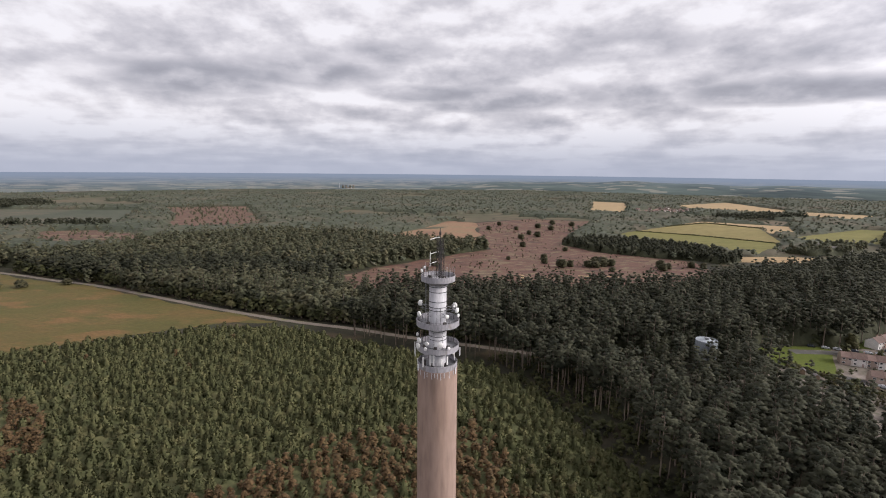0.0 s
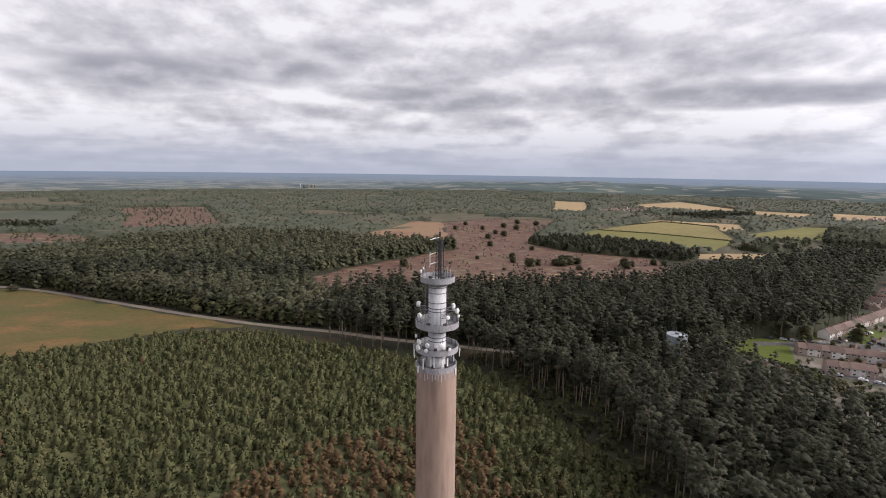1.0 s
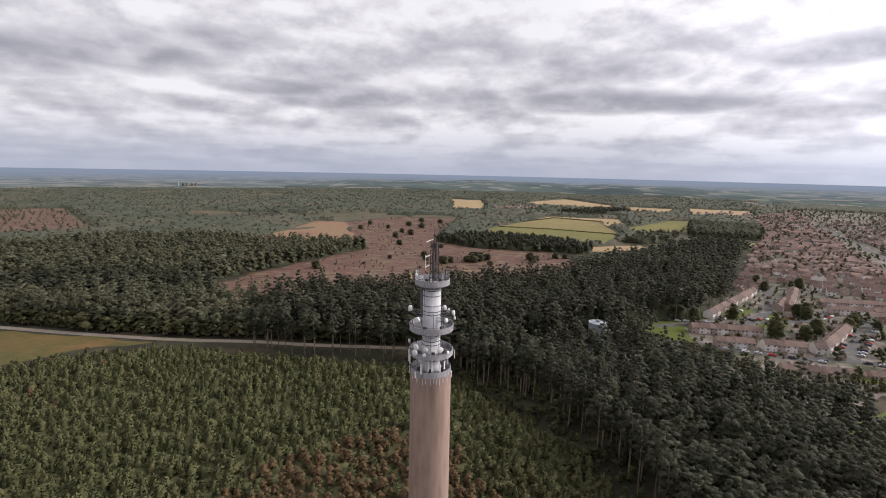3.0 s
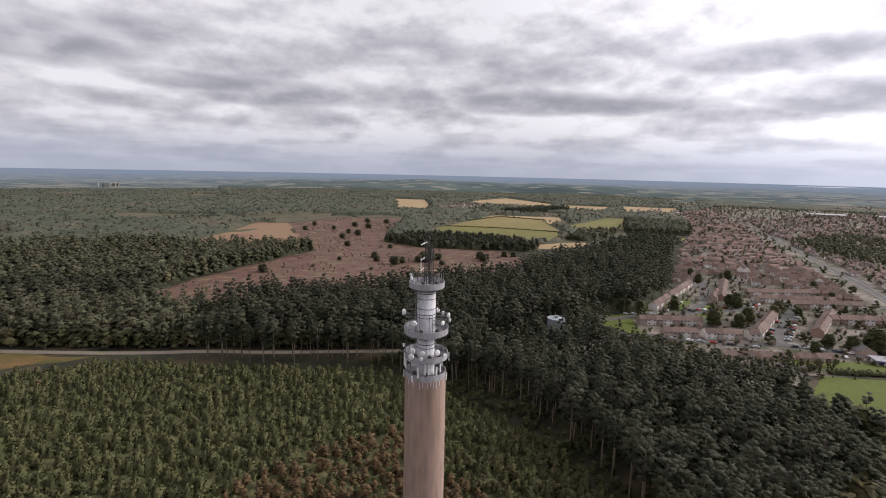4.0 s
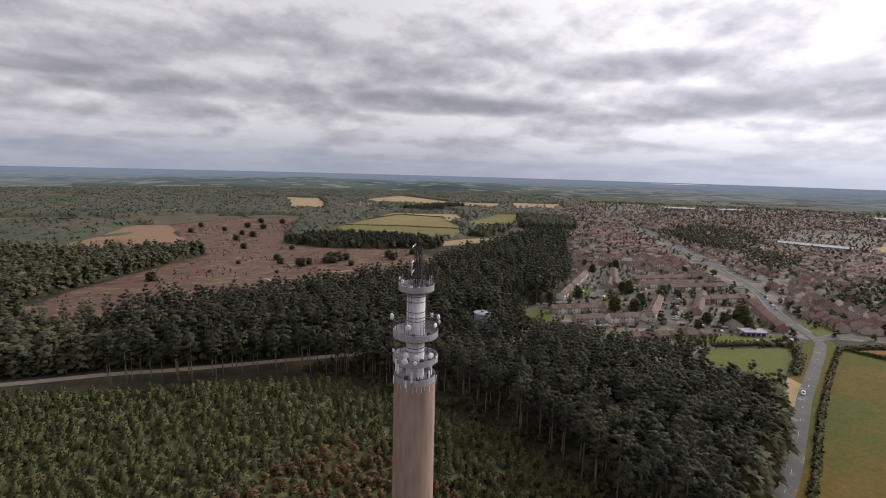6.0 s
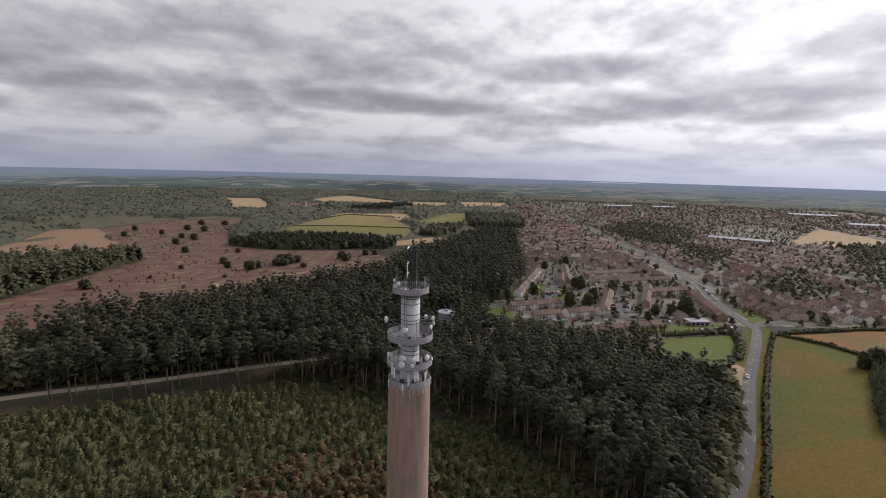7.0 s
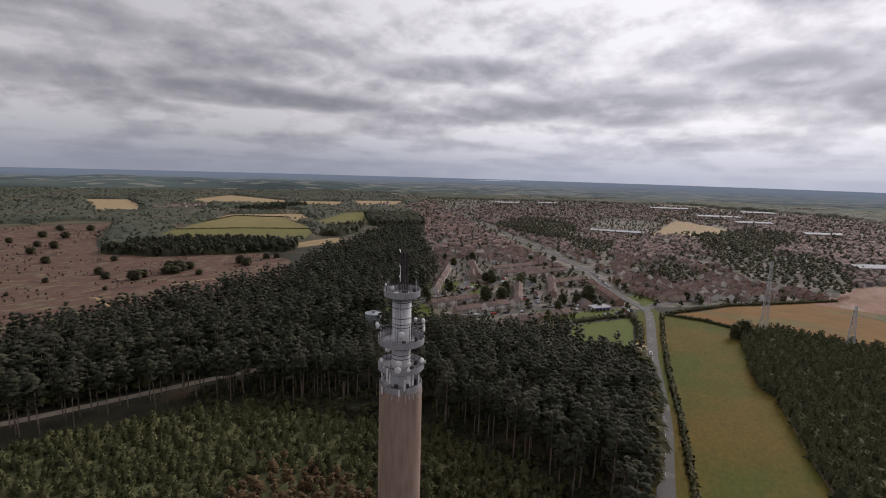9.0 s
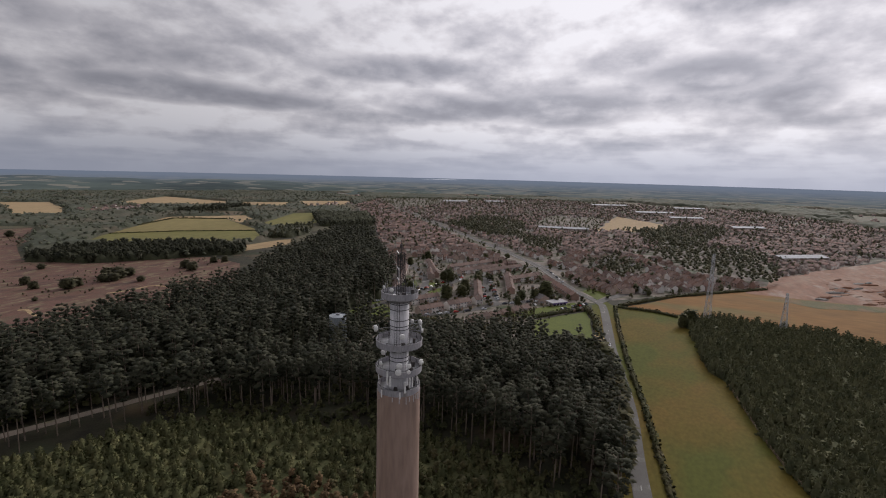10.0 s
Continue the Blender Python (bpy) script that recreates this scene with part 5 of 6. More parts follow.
for i in range(9):
    za, zb = Z0 + (Z1 - Z0) * i / 9, Z0 + (Z1 - Z0) * (i + 1) / 9
    for k in range(4):
        (xa, ya), (xb, yb) = corners[k], corners[(k + 1) % 4]
        f0, f1 = 1 - 0.2 * i / 9, 1 - 0.2 * (i + 1) / 9
        a = (MX + (xa - MX) * f0, MY + (ya - MY) * f0, tz(za))
        b = (MX + (xb - MX) * f1, MY + (yb - MY) * f1, tz(zb))
        part("brace", bm_bar(a, b, 0.04, sides=4), mast, mat=M_DARKSTEEL)
        a2 = (MX + (xa - MX) * f1, MY + (ya - MY) * f1, tz(zb))
        part("brace", bm_bar(a2, b, 0.035, sides=4), mast, mat=M_DARKSTEEL)
for u in (-0.45, -0.15, 0.15, 0.45):
    x, y = MX + u * math.cos(TURN_M), MY + u * math.sin(TURN_M)
    part("feeder_cable", bm_box(0.13, 0.06, 7.0, x, y, tz(56.45), rot=TURN_M), mast, "dark bundle of feeder cables", mat=M_DARK)
part("mast_pole", bm_bar((0.3, 0, tz(62.5)), (0.3, 0, tz(66.0)), 0.07), mast, mat=M_DARKSTEEL)
part("mast_tip", bm_box(0.4, 0.4, 0.7, 0.3, 0, tz(64.6), bevel=0.08), mast, "dark clustered aerials", mat=M_DARKSTEEL)
for k, z in enumerate((63.9, 61.2, 59.4)):
    for end in (corners[1], corners[2]):
        part("cross_arm", bm_bar((end[0], end[1], tz(z + 0.25)), (-1.5, -0.73, tz(z)), 0.05), mast, "white cross arm", mat=M_DISH)
part("dipole", bm_bar((-1.5, -0.73, tz(58.9)), (-1.5, -0.73, tz(61.6)), 0.06), mast, "white upright dipole", mat=M_DISH)
part("dipole", bm_bar((0.75, 0.3, tz(61.5)), (0.75, 0.3, tz(64.0)), 0.05), mast, mat=M_DARKSTEEL)
for x, y, z in ((1.6, -1.8, 59.0), (2.2, -1.4, 58.7), (1.2, -2.3, 58.5), (-0.9, -2.5, 58.6), (-2.4, 1.0, 59.3)):
    part("whip_aerial", bm_bar((x, y, tz(56.36)), (x, y, tz(z)), 0.03, sides=5), tower, "thin whip aerial", mat=M_CORE)

# ---------------------------------------------------------------- white water tank in the wood
tank = tagged(new("water_tank"), "white round water tank with a low domed lid", "water tank")
tank.matrix_basis = Matrix.Translation((TANK[0], TANK[1], ground_at(*TANK)))
part("tank_wall", bm_lathe([(4.1, 0), (4.1, 13.0), (4.22, 13.0), (4.22, 13.3), (4.05, 13.3), (4.0, 12.9), (0.05, 13.6)], 18), tank, mat=M_WHITE)
for k in range(18):
    a = 2 * math.pi * (k + 0.5) / 18
    part("rib", bm_box(0.12, 0.2, 13.0, 4.14 * math.cos(a), 4.14 * math.sin(a), 0.0, rot=a), tank, mat=M_WHITE)
part("vent", bm_lathe([(0.8, 13.2), (0.8, 14.0), (1.0, 14.0), (1.0, 14.3), (0.02, 14.5)], 16), tank, mat=M_STEEL)
part("aerial_pole", bm_bar((0.4, 1.4, 12.9), (0.4, 1.4, 15.8), 0.07), tank, mat=M_STEEL)

# ---------------------------------------------------------------- houses


def gable_meshes(w, d, eaves, ridge, mats, name):
    """Wall and roof meshes of a gabled house, ridge along x."""
    bm = bmesh.new()
    x, y = w / 2, d / 2
    pts = [(-x, -y, -0.4), (x, -y, -0.4), (x, y, -0.4), (-x, y, -0.4), (-x, -y, eaves), (x, -y, eaves), (x, y, eaves), (-x, y, eaves), (-x, 0, ridge - 0.12), (x, 0, ridge - 0.12)]
    v = [bm.verts.new(p) for p in pts]
    for f in ((0, 1, 5, 4), (2, 3, 7, 6), (1, 2, 6, 9, 5), (3, 0, 4, 8, 7)):
        bm.faces.new([v[i] for i in f])
    bmesh.ops.recalc_face_normals(bm, faces=bm.faces[:])
    wall = bpy.data.meshes.new(name + "_wall")
    bm.to_mesh(wall)
    bm.free()
    wall.materials.append(mats[0])
    bm = bmesh.new()
    o, k = 0.35, (ridge - eaves) / y
    xo, yo, ze = x + 0.02, y + o, eaves - o * k
    for s in (-1, 1):
        a = [bm.verts.new(p) for p in ((-xo, s * yo, ze), (xo, s * yo, ze), (xo, 0, ridge), (-xo, 0, ridge))]
        b = [bm.verts.new(p) for p in ((-xo, s * yo, ze + 0.16), (xo, s * yo, ze + 0.16), (xo, 0, ridge + 0.16), (-xo, 0, ridge + 0.16))]
        for i in range(4):
            j = (i + 1) % 4
            bm.faces.new((a[i], a[j], b[j], b[i]))
        bm.faces.new(b)
        bm.faces.new(a)
    bmesh.ops.remove_doubles(bm, verts=bm.verts[:], dist=1e-4)
    bmesh.ops.recalc_face_normals(bm, faces=bm.faces[:])
    roof = bpy.data.meshes.new(name + "_roof")
    bm.to_mesh(roof)
    bm.free()
    roof.materials.append(mats[1])
    return wall, roof


def house_kind(name, w, d, eaves, ridge, brick, roof_mat, label, storeys=2):
    root = tagged(new(name), label, "house", "houses of the estate")
    wall, roof = gable_meshes(w, d, eaves, ridge, (brick, roof_mat), name)
    part("wall", wall, root)
    part("roof", roof, root)
    part("chimney", bm_box(0.6, 0.9, 1.5, w * 0.36, 0.5, ridge - 0.7, bevel=0.04), root, "brick chimney", mat=M_BRICKS[0])
    for s in (-1, 1):
        for level in range(storeys):
            for u in (-0.25, 0.25):
                if level == 0 and u > 0 and s < 0:
                    continue
                bm = bm_box(1.5, 0.1, 1.15, u * w, s * (d / 2 + 0.03), 0.95 + 2.5 * level)
                bm_box(1.3, 0.06, 0.95, u * w, s * (d / 2 + 0.07), 1.05 + 2.5 * level, bm)
                win = part("window", bm, root, "white-framed window", mat=M_DISH)
                win.data.materials.append(M_GLASS)
                for p in win.data.polygons[6:]:
                    p.material_index = 1
    part("door", bm_box(0.95, 0.1, 2.05, 0.25 * w, -(d / 2 + 0.03), 0.0), root, mat=M_DOOR)
    return root


KINDS = [house_kind("terraced_house", 6.2, 8.0, 5.0, 7.6, M_BRICKS[0], M_ROOFS[0], "two-storey red-brick house with brown tiled roof"),
         house_kind("terraced_house", 6.2, 8.0, 5.0, 7.5, M_BRICKS[1], M_ROOFS[0], "two-storey brown-brick house with brown tiled roof"),
         house_kind("semi_detached_house", 8.2, 8.0, 5.0, 7.8, M_BRICKS[2], M_ROOFS[0], "two-storey pale rendered house with brown roof"),
         house_kind("bungalow", 9.5, 7.5, 2.6, 5.0, M_BRICKS[1], M_ROOFS[0], "low brick bungalow with brown tiled roof", 1),
         house_kind("terraced_house", 6.2, 8.0, 5.0, 7.6, M_BRICKS[0], M_ROOFS[2], "two-storey red-brick house with red tiled roof")]
built = []
HOUSE = 0.68


def put_house(kind, x, y, angle):
    ob = copy_thing(KINDS[kind], Matrix.Translation((x, y, ground_at(x, y) + 0.07)) @ Matrix.Rotation(angle, 4, "Z"))
    ob.scale = (HOUSE, HOUSE, HOUSE)
    built.append((x, y))


def row(a, b, kind, width, seed=0, skip=()):
    """Houses side by side from a to b."""
    dx, dy = b[0] - a[0], b[1] - a[1]
    length = math.hypot(dx, dy)
    k = max(1, int(length / (width * HOUSE)))
    ang = math.atan2(dy, dx)
    for i in range(k):
        if i in skip:
            continue
        t = (i + 0.5) / k
        put_house(2 if kind < 2 and (i + len(built)) % 5 in (1, 2) else kind, a[0] + dx * t, a[1] + dy * t, ang + (math.pi if seed % 2 else 0))


row((172, 203), (203, 188), 1, 6.25)
row((167, 182), (210, 161), 1, 6.25, skip=(4, 9))
row((202, 221), (282, 262), 0, 6.25, skip=(7,))
row((213, 163), (266, 187), 0, 6.25)
row((245, 152), (298, 174), 0, 6.25, 1)
row((169, 151), (214, 129), 3, 11.0)
row((264, 222), (316, 258), 0, 6.25, 1)
row((279, 165), (309, 151), 0, 6.25)
row((302, 144), (252, 109), 4, 6.25)
row((256, 222), (276, 234), 1, 6.25)
row((297, 227), (341, 208), 1, 6.25)
row((286, 212), (332, 190), 1, 6.25)
row((292, 196), (336, 176), 0, 6.25)

rng = random.Random(11)
D = Vector((0.74, 0.67))
N = Vector((-0.67, 0.74))
NEAR_BLOCK = [(140, 180), (186, 118), (232, 95), (262, 94), (335, 152), (338, 285), (200, 245), (150, 225)]
BELT = [(517, 92), (388, 34), (381, -20), (474, -32), (576, -26), (640, 32), (800, 80), (800, 150), (602, 60)]
BELT_B = [(643, 410), (540, 262), (590, 250), (660, 330), (720, 420)]
BELTS = [[(735, 426), (853, 423), (782, 315), (623, 268), (552, 290), (588, 350)], [(565, 258), (573, 197), (462, 172), (447, 203)], [(397, 140), (443, 110), (401, 74), (356, 75), (348, 115)], [(791, 123), (957, 69), (917, -8), (798, 0), (640, 32), (571, 56), (573, 94)]]
SITE_B = [(770, 300), (980, 330), (1000, 210), (790, 190)]
def in_belts(x, y):
    return np.any([inside(x, y, p) for p in BELTS], axis=0)


ROAD_X, ROAD_Y = [p[0] for p in MAIN_ROAD], [p[1] for p in MAIN_ROAD]


def north_of_road(x, y):
    return y > np.interp(x, ROAD_X, ROAD_Y)


slots = []
# terraces across the slope, north of the main road: pairs of rows back to back
for pair in range(52):
    for deep in (0.0, 10.5):
        o = 4.0
        while o < 420:
            p = Vector((254, 95)) + D * (70 + 24.5 * pair + deep + 4 * math.sin(o * 0.016 + pair)) + N * o
            o += rng.choice((4.6, 4.6, 5.2, 6.4))
            if rng.random() < 0.09:
                o += rng.uniform(6, 16)
                continue
            if north_of_road(p.x, p.y):
                slots.append((p.x, p.y, math.atan2(N.y, N.x) + rng.choice((0, 0, 0, 0, math.pi / 2)) + rng.uniform(-0.05, 0.05)))
for band in range(-46, 35):
    off = band * 20.0
    for side in (-1, 1):
        o = off + side * 5.4
        s = 20.0
        while s < 1300:
            p = Vector((254, 95)) + D * s + N * o
            wob = 6 * math.sin(s * 0.013 + band) + 5 * math.sin(s * 0.031 + band * 2)
            p = p + N * wob
            s += rng.choice((5.0, 5.6, 6.4, 8.5))
            if rng.random() < 0.10:
                s += rng.uniform(8, 30)
                continue
            if not north_of_road(p.x, p.y):
                slots.append((p.x, p.y, math.atan2(D.y, D.x) + rng.choice((0, 0, 0, math.pi / 2)) + rng.uniform(-0.06, 0.06)))
sx, sy = np.array([q[0] for q in slots]), np.array([q[1] for q in slots])
ok = inside(sx, sy, TOWN) & ~inside(sx, sy, NEAR_BLOCK) & ~near_line(sx, sy, MAIN_ROAD, 10.0) & ~inside(sx, sy, BELT) & ~inside(sx, sy, BELT_B) & ~(in_belts(sx, sy) & (np.random.RandomState(2).uniform(size=len(sx)) < 0.8)) & ~inside(sx, sy, SITE_B) & ~inside(sx, sy, FAR_FIELDS[4]) & ~inside(sx, sy, RED_EARTH) & ~inside(sx, sy, DRY_FIELD)
# keep the gardens clear of the wood's edge
slots = [q for q, k in zip(slots, ok) if k]
fx, fy = scatter(EAST_LAND, 24.0, 71)
slots += [(a, b, rng.uniform(0, 3.1)) for a, b in zip(fx, fy) if rng.random() < 0.5]
for k, poly in enumerate(VILLAGES):
    fx, fy = scatter(poly, 15.0, 72 + k)
    slots += [(a, b, 0.4 * k + rng.choice((0, 0, 1.57))) for a, b in zip(fx, fy)]
slots.sort(key=lambda q: math.hypot(q[0] - 200, q[1] - 100))
for x, y, a in slots[:330]:
    put_house(rng.choice((0, 0, 1, 1, 2, 2, 3, 3, 4)), x, y, a)
V, Fc, I = [], [], []
for x, y, a in slots[330:]:
    far_off = math.hypot(x, y) > 750
    if rng.random() < (0.0 if not far_off else min(0.75, 0.2 + 0.0008 * (math.hypot(x, y) - 750))):
        continue
    w, d, e = rng.uniform(4.6, 7.6), rng.uniform(5.0, 6.0), rng.choice((2.0, 3.3, 3.3))
    h = e + 1.8
    c, s = math.cos(a), math.sin(a)
    z = ground_at(x, y)
    k = len(V)
    for px, py, pz in ((-w, -d, -0.5), (w, -d, -0.5), (w, d, -0.5), (-w, d, -0.5), (-w, -d, 2 * e), (w, -d, 2 * e), (w, d, 2 * e), (-w, d, 2 * e), (-w, 0, 2 * h), (w, 0, 2 * h)):
        V.append((x + (px * c - py * s) / 2, y + (px * s + py * c) / 2, z + pz / 2))
    k2 = len(V)
    for px, py, pz in ((-w - 0.2, -d - 0.5, 2 * e - 0.3), (w + 0.2, -d - 0.5, 2 * e - 0.3), (w + 0.2, d + 0.5, 2 * e - 0.3), (-w - 0.2, d + 0.5, 2 * e - 0.3), (-w - 0.2, 0, 2 * h + 0.2), (w + 0.2, 0, 2 * h + 0.2)):
        V.append((x + (px * c - py * s) / 2, y + (px * s + py * c) / 2, z + pz / 2))
    for f in ((0, 1, 5), (0, 5, 4), (2, 3, 7), (2, 7, 6), (1, 2, 6), (1, 6, 5), (5, 6, 9), (3, 0, 4), (3, 4, 7), (7, 4, 8)):
        Fc.append(tuple(k + i for i in f))
        I.append(0)
    for f in ((0, 1, 5), (0, 5, 4), (2, 3, 4), (2, 4, 5)):
        Fc.append(tuple(k2 + i for i in f))
        I.append(1)
tagged(part("far_houses", mesh_of("far_houses", V, np.array(Fc), [M_FARWALL, M_FARROOF], I)), "rows of small brick houses with brown roofs", "houses", kind="stuff")
for root in KINDS:
    for child in list(root.children_recursive):
        bpy.data.objects.remove(child)
    bpy.data.objects.remove(root)

# long streets between the rows of the wider estate
for band in range(-22, 20, 2):
    run, runs = [], []
    for k in range(70):
        along = 30 + 12.0 * k
        wob = 6 * math.sin(along * 0.013 + band + 0.5) + 5 * math.sin(along * 0.031 + band * 2 + 1)
        p = Vector((254, 95)) + D * along + N * (band * 20.0 + 10.0 + wob)
        x, y = np.array([p.x]), np.array([p.y])
        free = inside(x, y, TOWN)[0] and not north_of_road(p.x, p.y) and not any(inside(x, y, q)[0] for q in (NEAR_BLOCK, BELT, BELT_B, SITE_B, RED_EARTH, DRY_FIELD, FAR_FIELDS[4], *BELTS))
        if free:
            run.append((p.x, p.y))
        if run and (not free or k == 69):
            runs.append(run)
            run = []
    for pts in runs:
        if len(pts) > 3:
            tagged(part("street", ribbon(pts, 4.6, 0.16), mat=M_ASPHALT), "grey estate street between rows of houses", "street", kind="structure")

for pair in range(24):
    run = []
    for k in range(40):
        o = 6 + 9.0 * k
        p = Vector((254, 95)) + D * (70 + 24.5 * pair + 17.5 + 4 * math.sin(o * 0.016 + pair)) + N * o
        x, y = np.array([p.x]), np.array([p.y])
        if north_of_road(p.x, p.y) and inside(x, y, TOWN)[0] and not any(inside(x, y, q)[0] for q in (NEAR_BLOCK, BELT_B, *BELTS)):
            run.append((p.x, p.y))
    if len(run) > 3:
        tagged(part("street", ribbon(run, 4.2, 0.16), mat=M_ASPHALT), "grey estate street between terraces", "street", kind="structure")

# streets of the near estate
for pts, w in (([(212, 152), (250, 171), (287, 189)], 8.0), ([(160, 186), (190, 160), (214, 150), (246, 122)], 5.5), ([(160, 215), (182, 213), (202, 203), (228, 213), (252, 225), (291, 257), (336, 301), (400, 372)], 5.5), ([(205, 210), (262, 203), (300, 214), (360, 168)], 5.5), ([(254, 95), (285, 84), (330, 60), (372, 26)], 6.0), ([(360, 166), (400, 120), (430, 60)], 5.5)):
    tagged(part("street", ribbon(smooth_line(pts), w, 0.2, 0.15), mat=M_ASPHALT), "grey estate street between the houses", "street", kind="structure")
for k, poly in enumerate(([(176, 228), (200, 219), (232, 231), (215, 244), (190, 236)], [(212, 200), (230, 196), (251, 208), (246, 218), (230, 210)], [(214, 212), (232, 220), (246, 230), (236, 236), (216, 224)], [(196, 126), (236, 101), (246, 108), (215, 128), (178, 156)], [(262, 96), (285, 90), (304, 78), (292, 108), (280, 110)])):
    patch("grass_verge", poly, M_LAWN, 0.13, "mown grass between the houses", "lawn", amp=0.5, seed=50 + k)

# shop with a flat white roof and a purple front, gabled hall behind
shop = tagged(new("corner_shop"), "low shop with flat white roof and purple front", "shop")
shop.matrix_basis = Matrix.Translation((234, 117, ground_at(234, 117) + 0.07)) @ Matrix.Rotation(math.atan2(-10.3, 13.2), 4, "Z") @ Matrix.Scale(0.72, 4)
part("wall", bm_box(16, 9, 3.2, 0, 0, -0.3), shop, mat=M_BRICKS[2])
part("roof", bm_box(17.5, 10.5, 0.45, 0, 0, 2.9, bevel=0.05), shop, "flat pale grey roof", mat=M_RING)
part("fascia", bm_box(16.4, 0.25, 0.75, 0, -5.1, 2.1), shop, "purple shop fascia", mat=M_PURPLE)
for u in (-5.5, -1.8, 1.8, 5.5):
    part("shop_window", bm_box(2.8, 0.12, 1.7, u, -4.55, 0.3), shop, mat=M_GLASS)
hall = tagged(new("hall"), "brick hall with a pale gabled roof behind the shop", "hall")
hall.matrix_basis = Matrix.Translation((238, 129, ground_at(238, 129) + 0.07)) @ Matrix.Rotation(math.atan2(-10.3, 13.2) + 1.57, 4, "Z") @ Matrix.Scale(0.76, 4)
hw, hr = gable_meshes(13, 10, 3.4, 6.4, (M_BRICKS[1], M_ROOFS[1]), "hall")
part("wall", hw, hall)
part("roof", hr, hall)

# long pale sheds in the far town
for x, y, l, w, a in ((722, 232, 80, 14, -1.3), (560, -60, 60, 18, -0.9), (1180, 130, 90, 26, -1.1), (1080, 60, 70, 22, -1.1), (1350, 260, 100, 30, -1.0), (1150, 640, 70, 22, -0.8), (1240, 560, 60, 22, -0.8), (930, -40, 60, 20, -1.0), (1380, 60, 80, 30, -1.1)):
    shed = tagged(new("industrial_shed"), "long low industrial shed with pale roof", "shed", "sheds of the far town")
    shed.matrix_basis = Matrix.Translation((x, y, ground_at(x, y))) @ Matrix.Rotation(a, 4, "Z")
    sw, sr = gable_meshes(l, w, 5.5, 7.5, (M_FARWALL, M_SHED), "shed")
    part("wall", sw, shed)
    part("roof", sr, shed)
# farm beside the crop fields
for x, y, l, w, a, m in ((406, 517, 14, 7, -0.4, 0), (419, 512, 18, 8, -0.4, 0), (414, 538, 11, 7, 0.9, 2)):
    barn = tagged(new("farm_building"), "farm building with grey roof among trees", "farm building", "farm buildings")
    barn.matrix_basis = Matrix.Translation((x, y, ground_at(x, y))) @ Matrix.Rotation(a, 4, "Z")
    sw, sr = gable_meshes(l, w, 3.4, 6.0, (M_BRICKS[2], M_ROOFS[1] if m != 1 else M_SHED), "farm")
    part("wall", sw, barn)
    part("roof", sr, barn)

# ---------------------------------------------------------------- trees and hedges of town, heath and fields
for (x, y), s in (((258, 206), 0.85), ((265, 211), 0.9), ((260, 213), 0.8), ((259, 183), 0.8), ((266, 186), 0.9), ((273, 189), 0.85), ((208, 184), 1.05), ((235, 183), 0.95), ((221, 178), 0.8), ((226, 182), 0.7),
                  ((247, 128), 1.3), ((216, 217), 0.75), ((192, 221), 0.75), ((335, 269), 0.9), ((218, 138), 0.6), ((232, 140), 0.75), ((238, 133), 0.8), ((340, 196), 0.7), ((362, 220), 0.8), ((300, 268), 0.8), ((318, 290), 0.7)):
    root = tagged(new("garden_tree"), "dark round broadleaf tree among the houses", "tree", "garden trees")
    for nm, me in broads[int(x) % 5].split("garden_tree", [M_LEAF, M_BARK]):
        part(nm, me, root)
    root.matrix_basis = Matrix.Translation((x, y, ground_at(x, y))) @ Matrix.Diagonal((1.15 * s, 1.15 * s, s, 1))
tx, ty = scatter(TOWN, 11.0, 31, avoid=[("line", MAIN_ROAD, 7), ("in", LAWN_TOP, 0), ("in", BELT, 0), ("in", RED_EARTH, 0), ("in", FAR_FIELDS[4], 0)])
free = np.ones(len(tx), bool)
for hx, hy in built:
    free &= np.hypot(tx - hx, ty - hy) > 4.6
grove = np.array([noise.fractal(Vector((a * 0.017, b * 0.017, 5.0)), 0.9, 2.0, 3) for a, b in zip(tx, ty)])
thin = np.random.RandomState(8).uniform(size=len(tx)) < np.where(np.hypot(tx, ty) > 480, 0.62, 0.60) + 0.9 * grove
stuff("garden_trees", shrubs, tx[free & thin & (np.hypot(tx, ty) < 480)], ty[free & thin & (np.hypot(tx, ty) < 480)], 32, [M_LEAF, M_BARK], "garden trees and bushes between the houses", "trees", 0.6, 1.5)
stuff("garden_trees.001", fars, tx[thin & (np.hypot(tx, ty) >= 480)], ty[thin & (np.hypot(tx, ty) >= 480)], 33, [M_LEAF, M_BARK], "trees among the far houses", "trees", 0.4, 0.9)
for k, poly in enumerate((BELT, BELT_B, *BELTS)):
    tx, ty = scatter(poly, 8.5 if k < 2 else 9.5, 34 + k)
    stuff("tree_belt", fars, tx, ty, 35 + k, [M_MIXED, M_BARK], "dense dark tree belt through the town", "trees", 0.7, 1.1)

for x, y, sc in ((224, 43, 0.85), (230, 39, 1.0), (236, 41, 0.8)):
    root = tagged(new("field_corner_tree"), "dark tree at the corner of pasture and dry field", "tree", "trees at the field corner")
    for nm, me in broads[int(x) % 5].split("field_corner_tree", [M_LEAF, M_BARK]):
        part(nm, me, root)
    root.matrix_basis = Matrix.Translation((x, y, ground_at(x, y))) @ Matrix.Diagonal((sc, sc, sc, 1))
gx, gy = scatter(NEAR_BLOCK, 5.0, 36, avoid=[("line", MAIN_ROAD, 7), ("in", LAWN_TOP, 0)])
free = np.random.RandomState(9).uniform(size=len(gx)) < 0.5
for hx, hy in built:
    free &= np.hypot(gx - hx, gy - hy) > 4.4
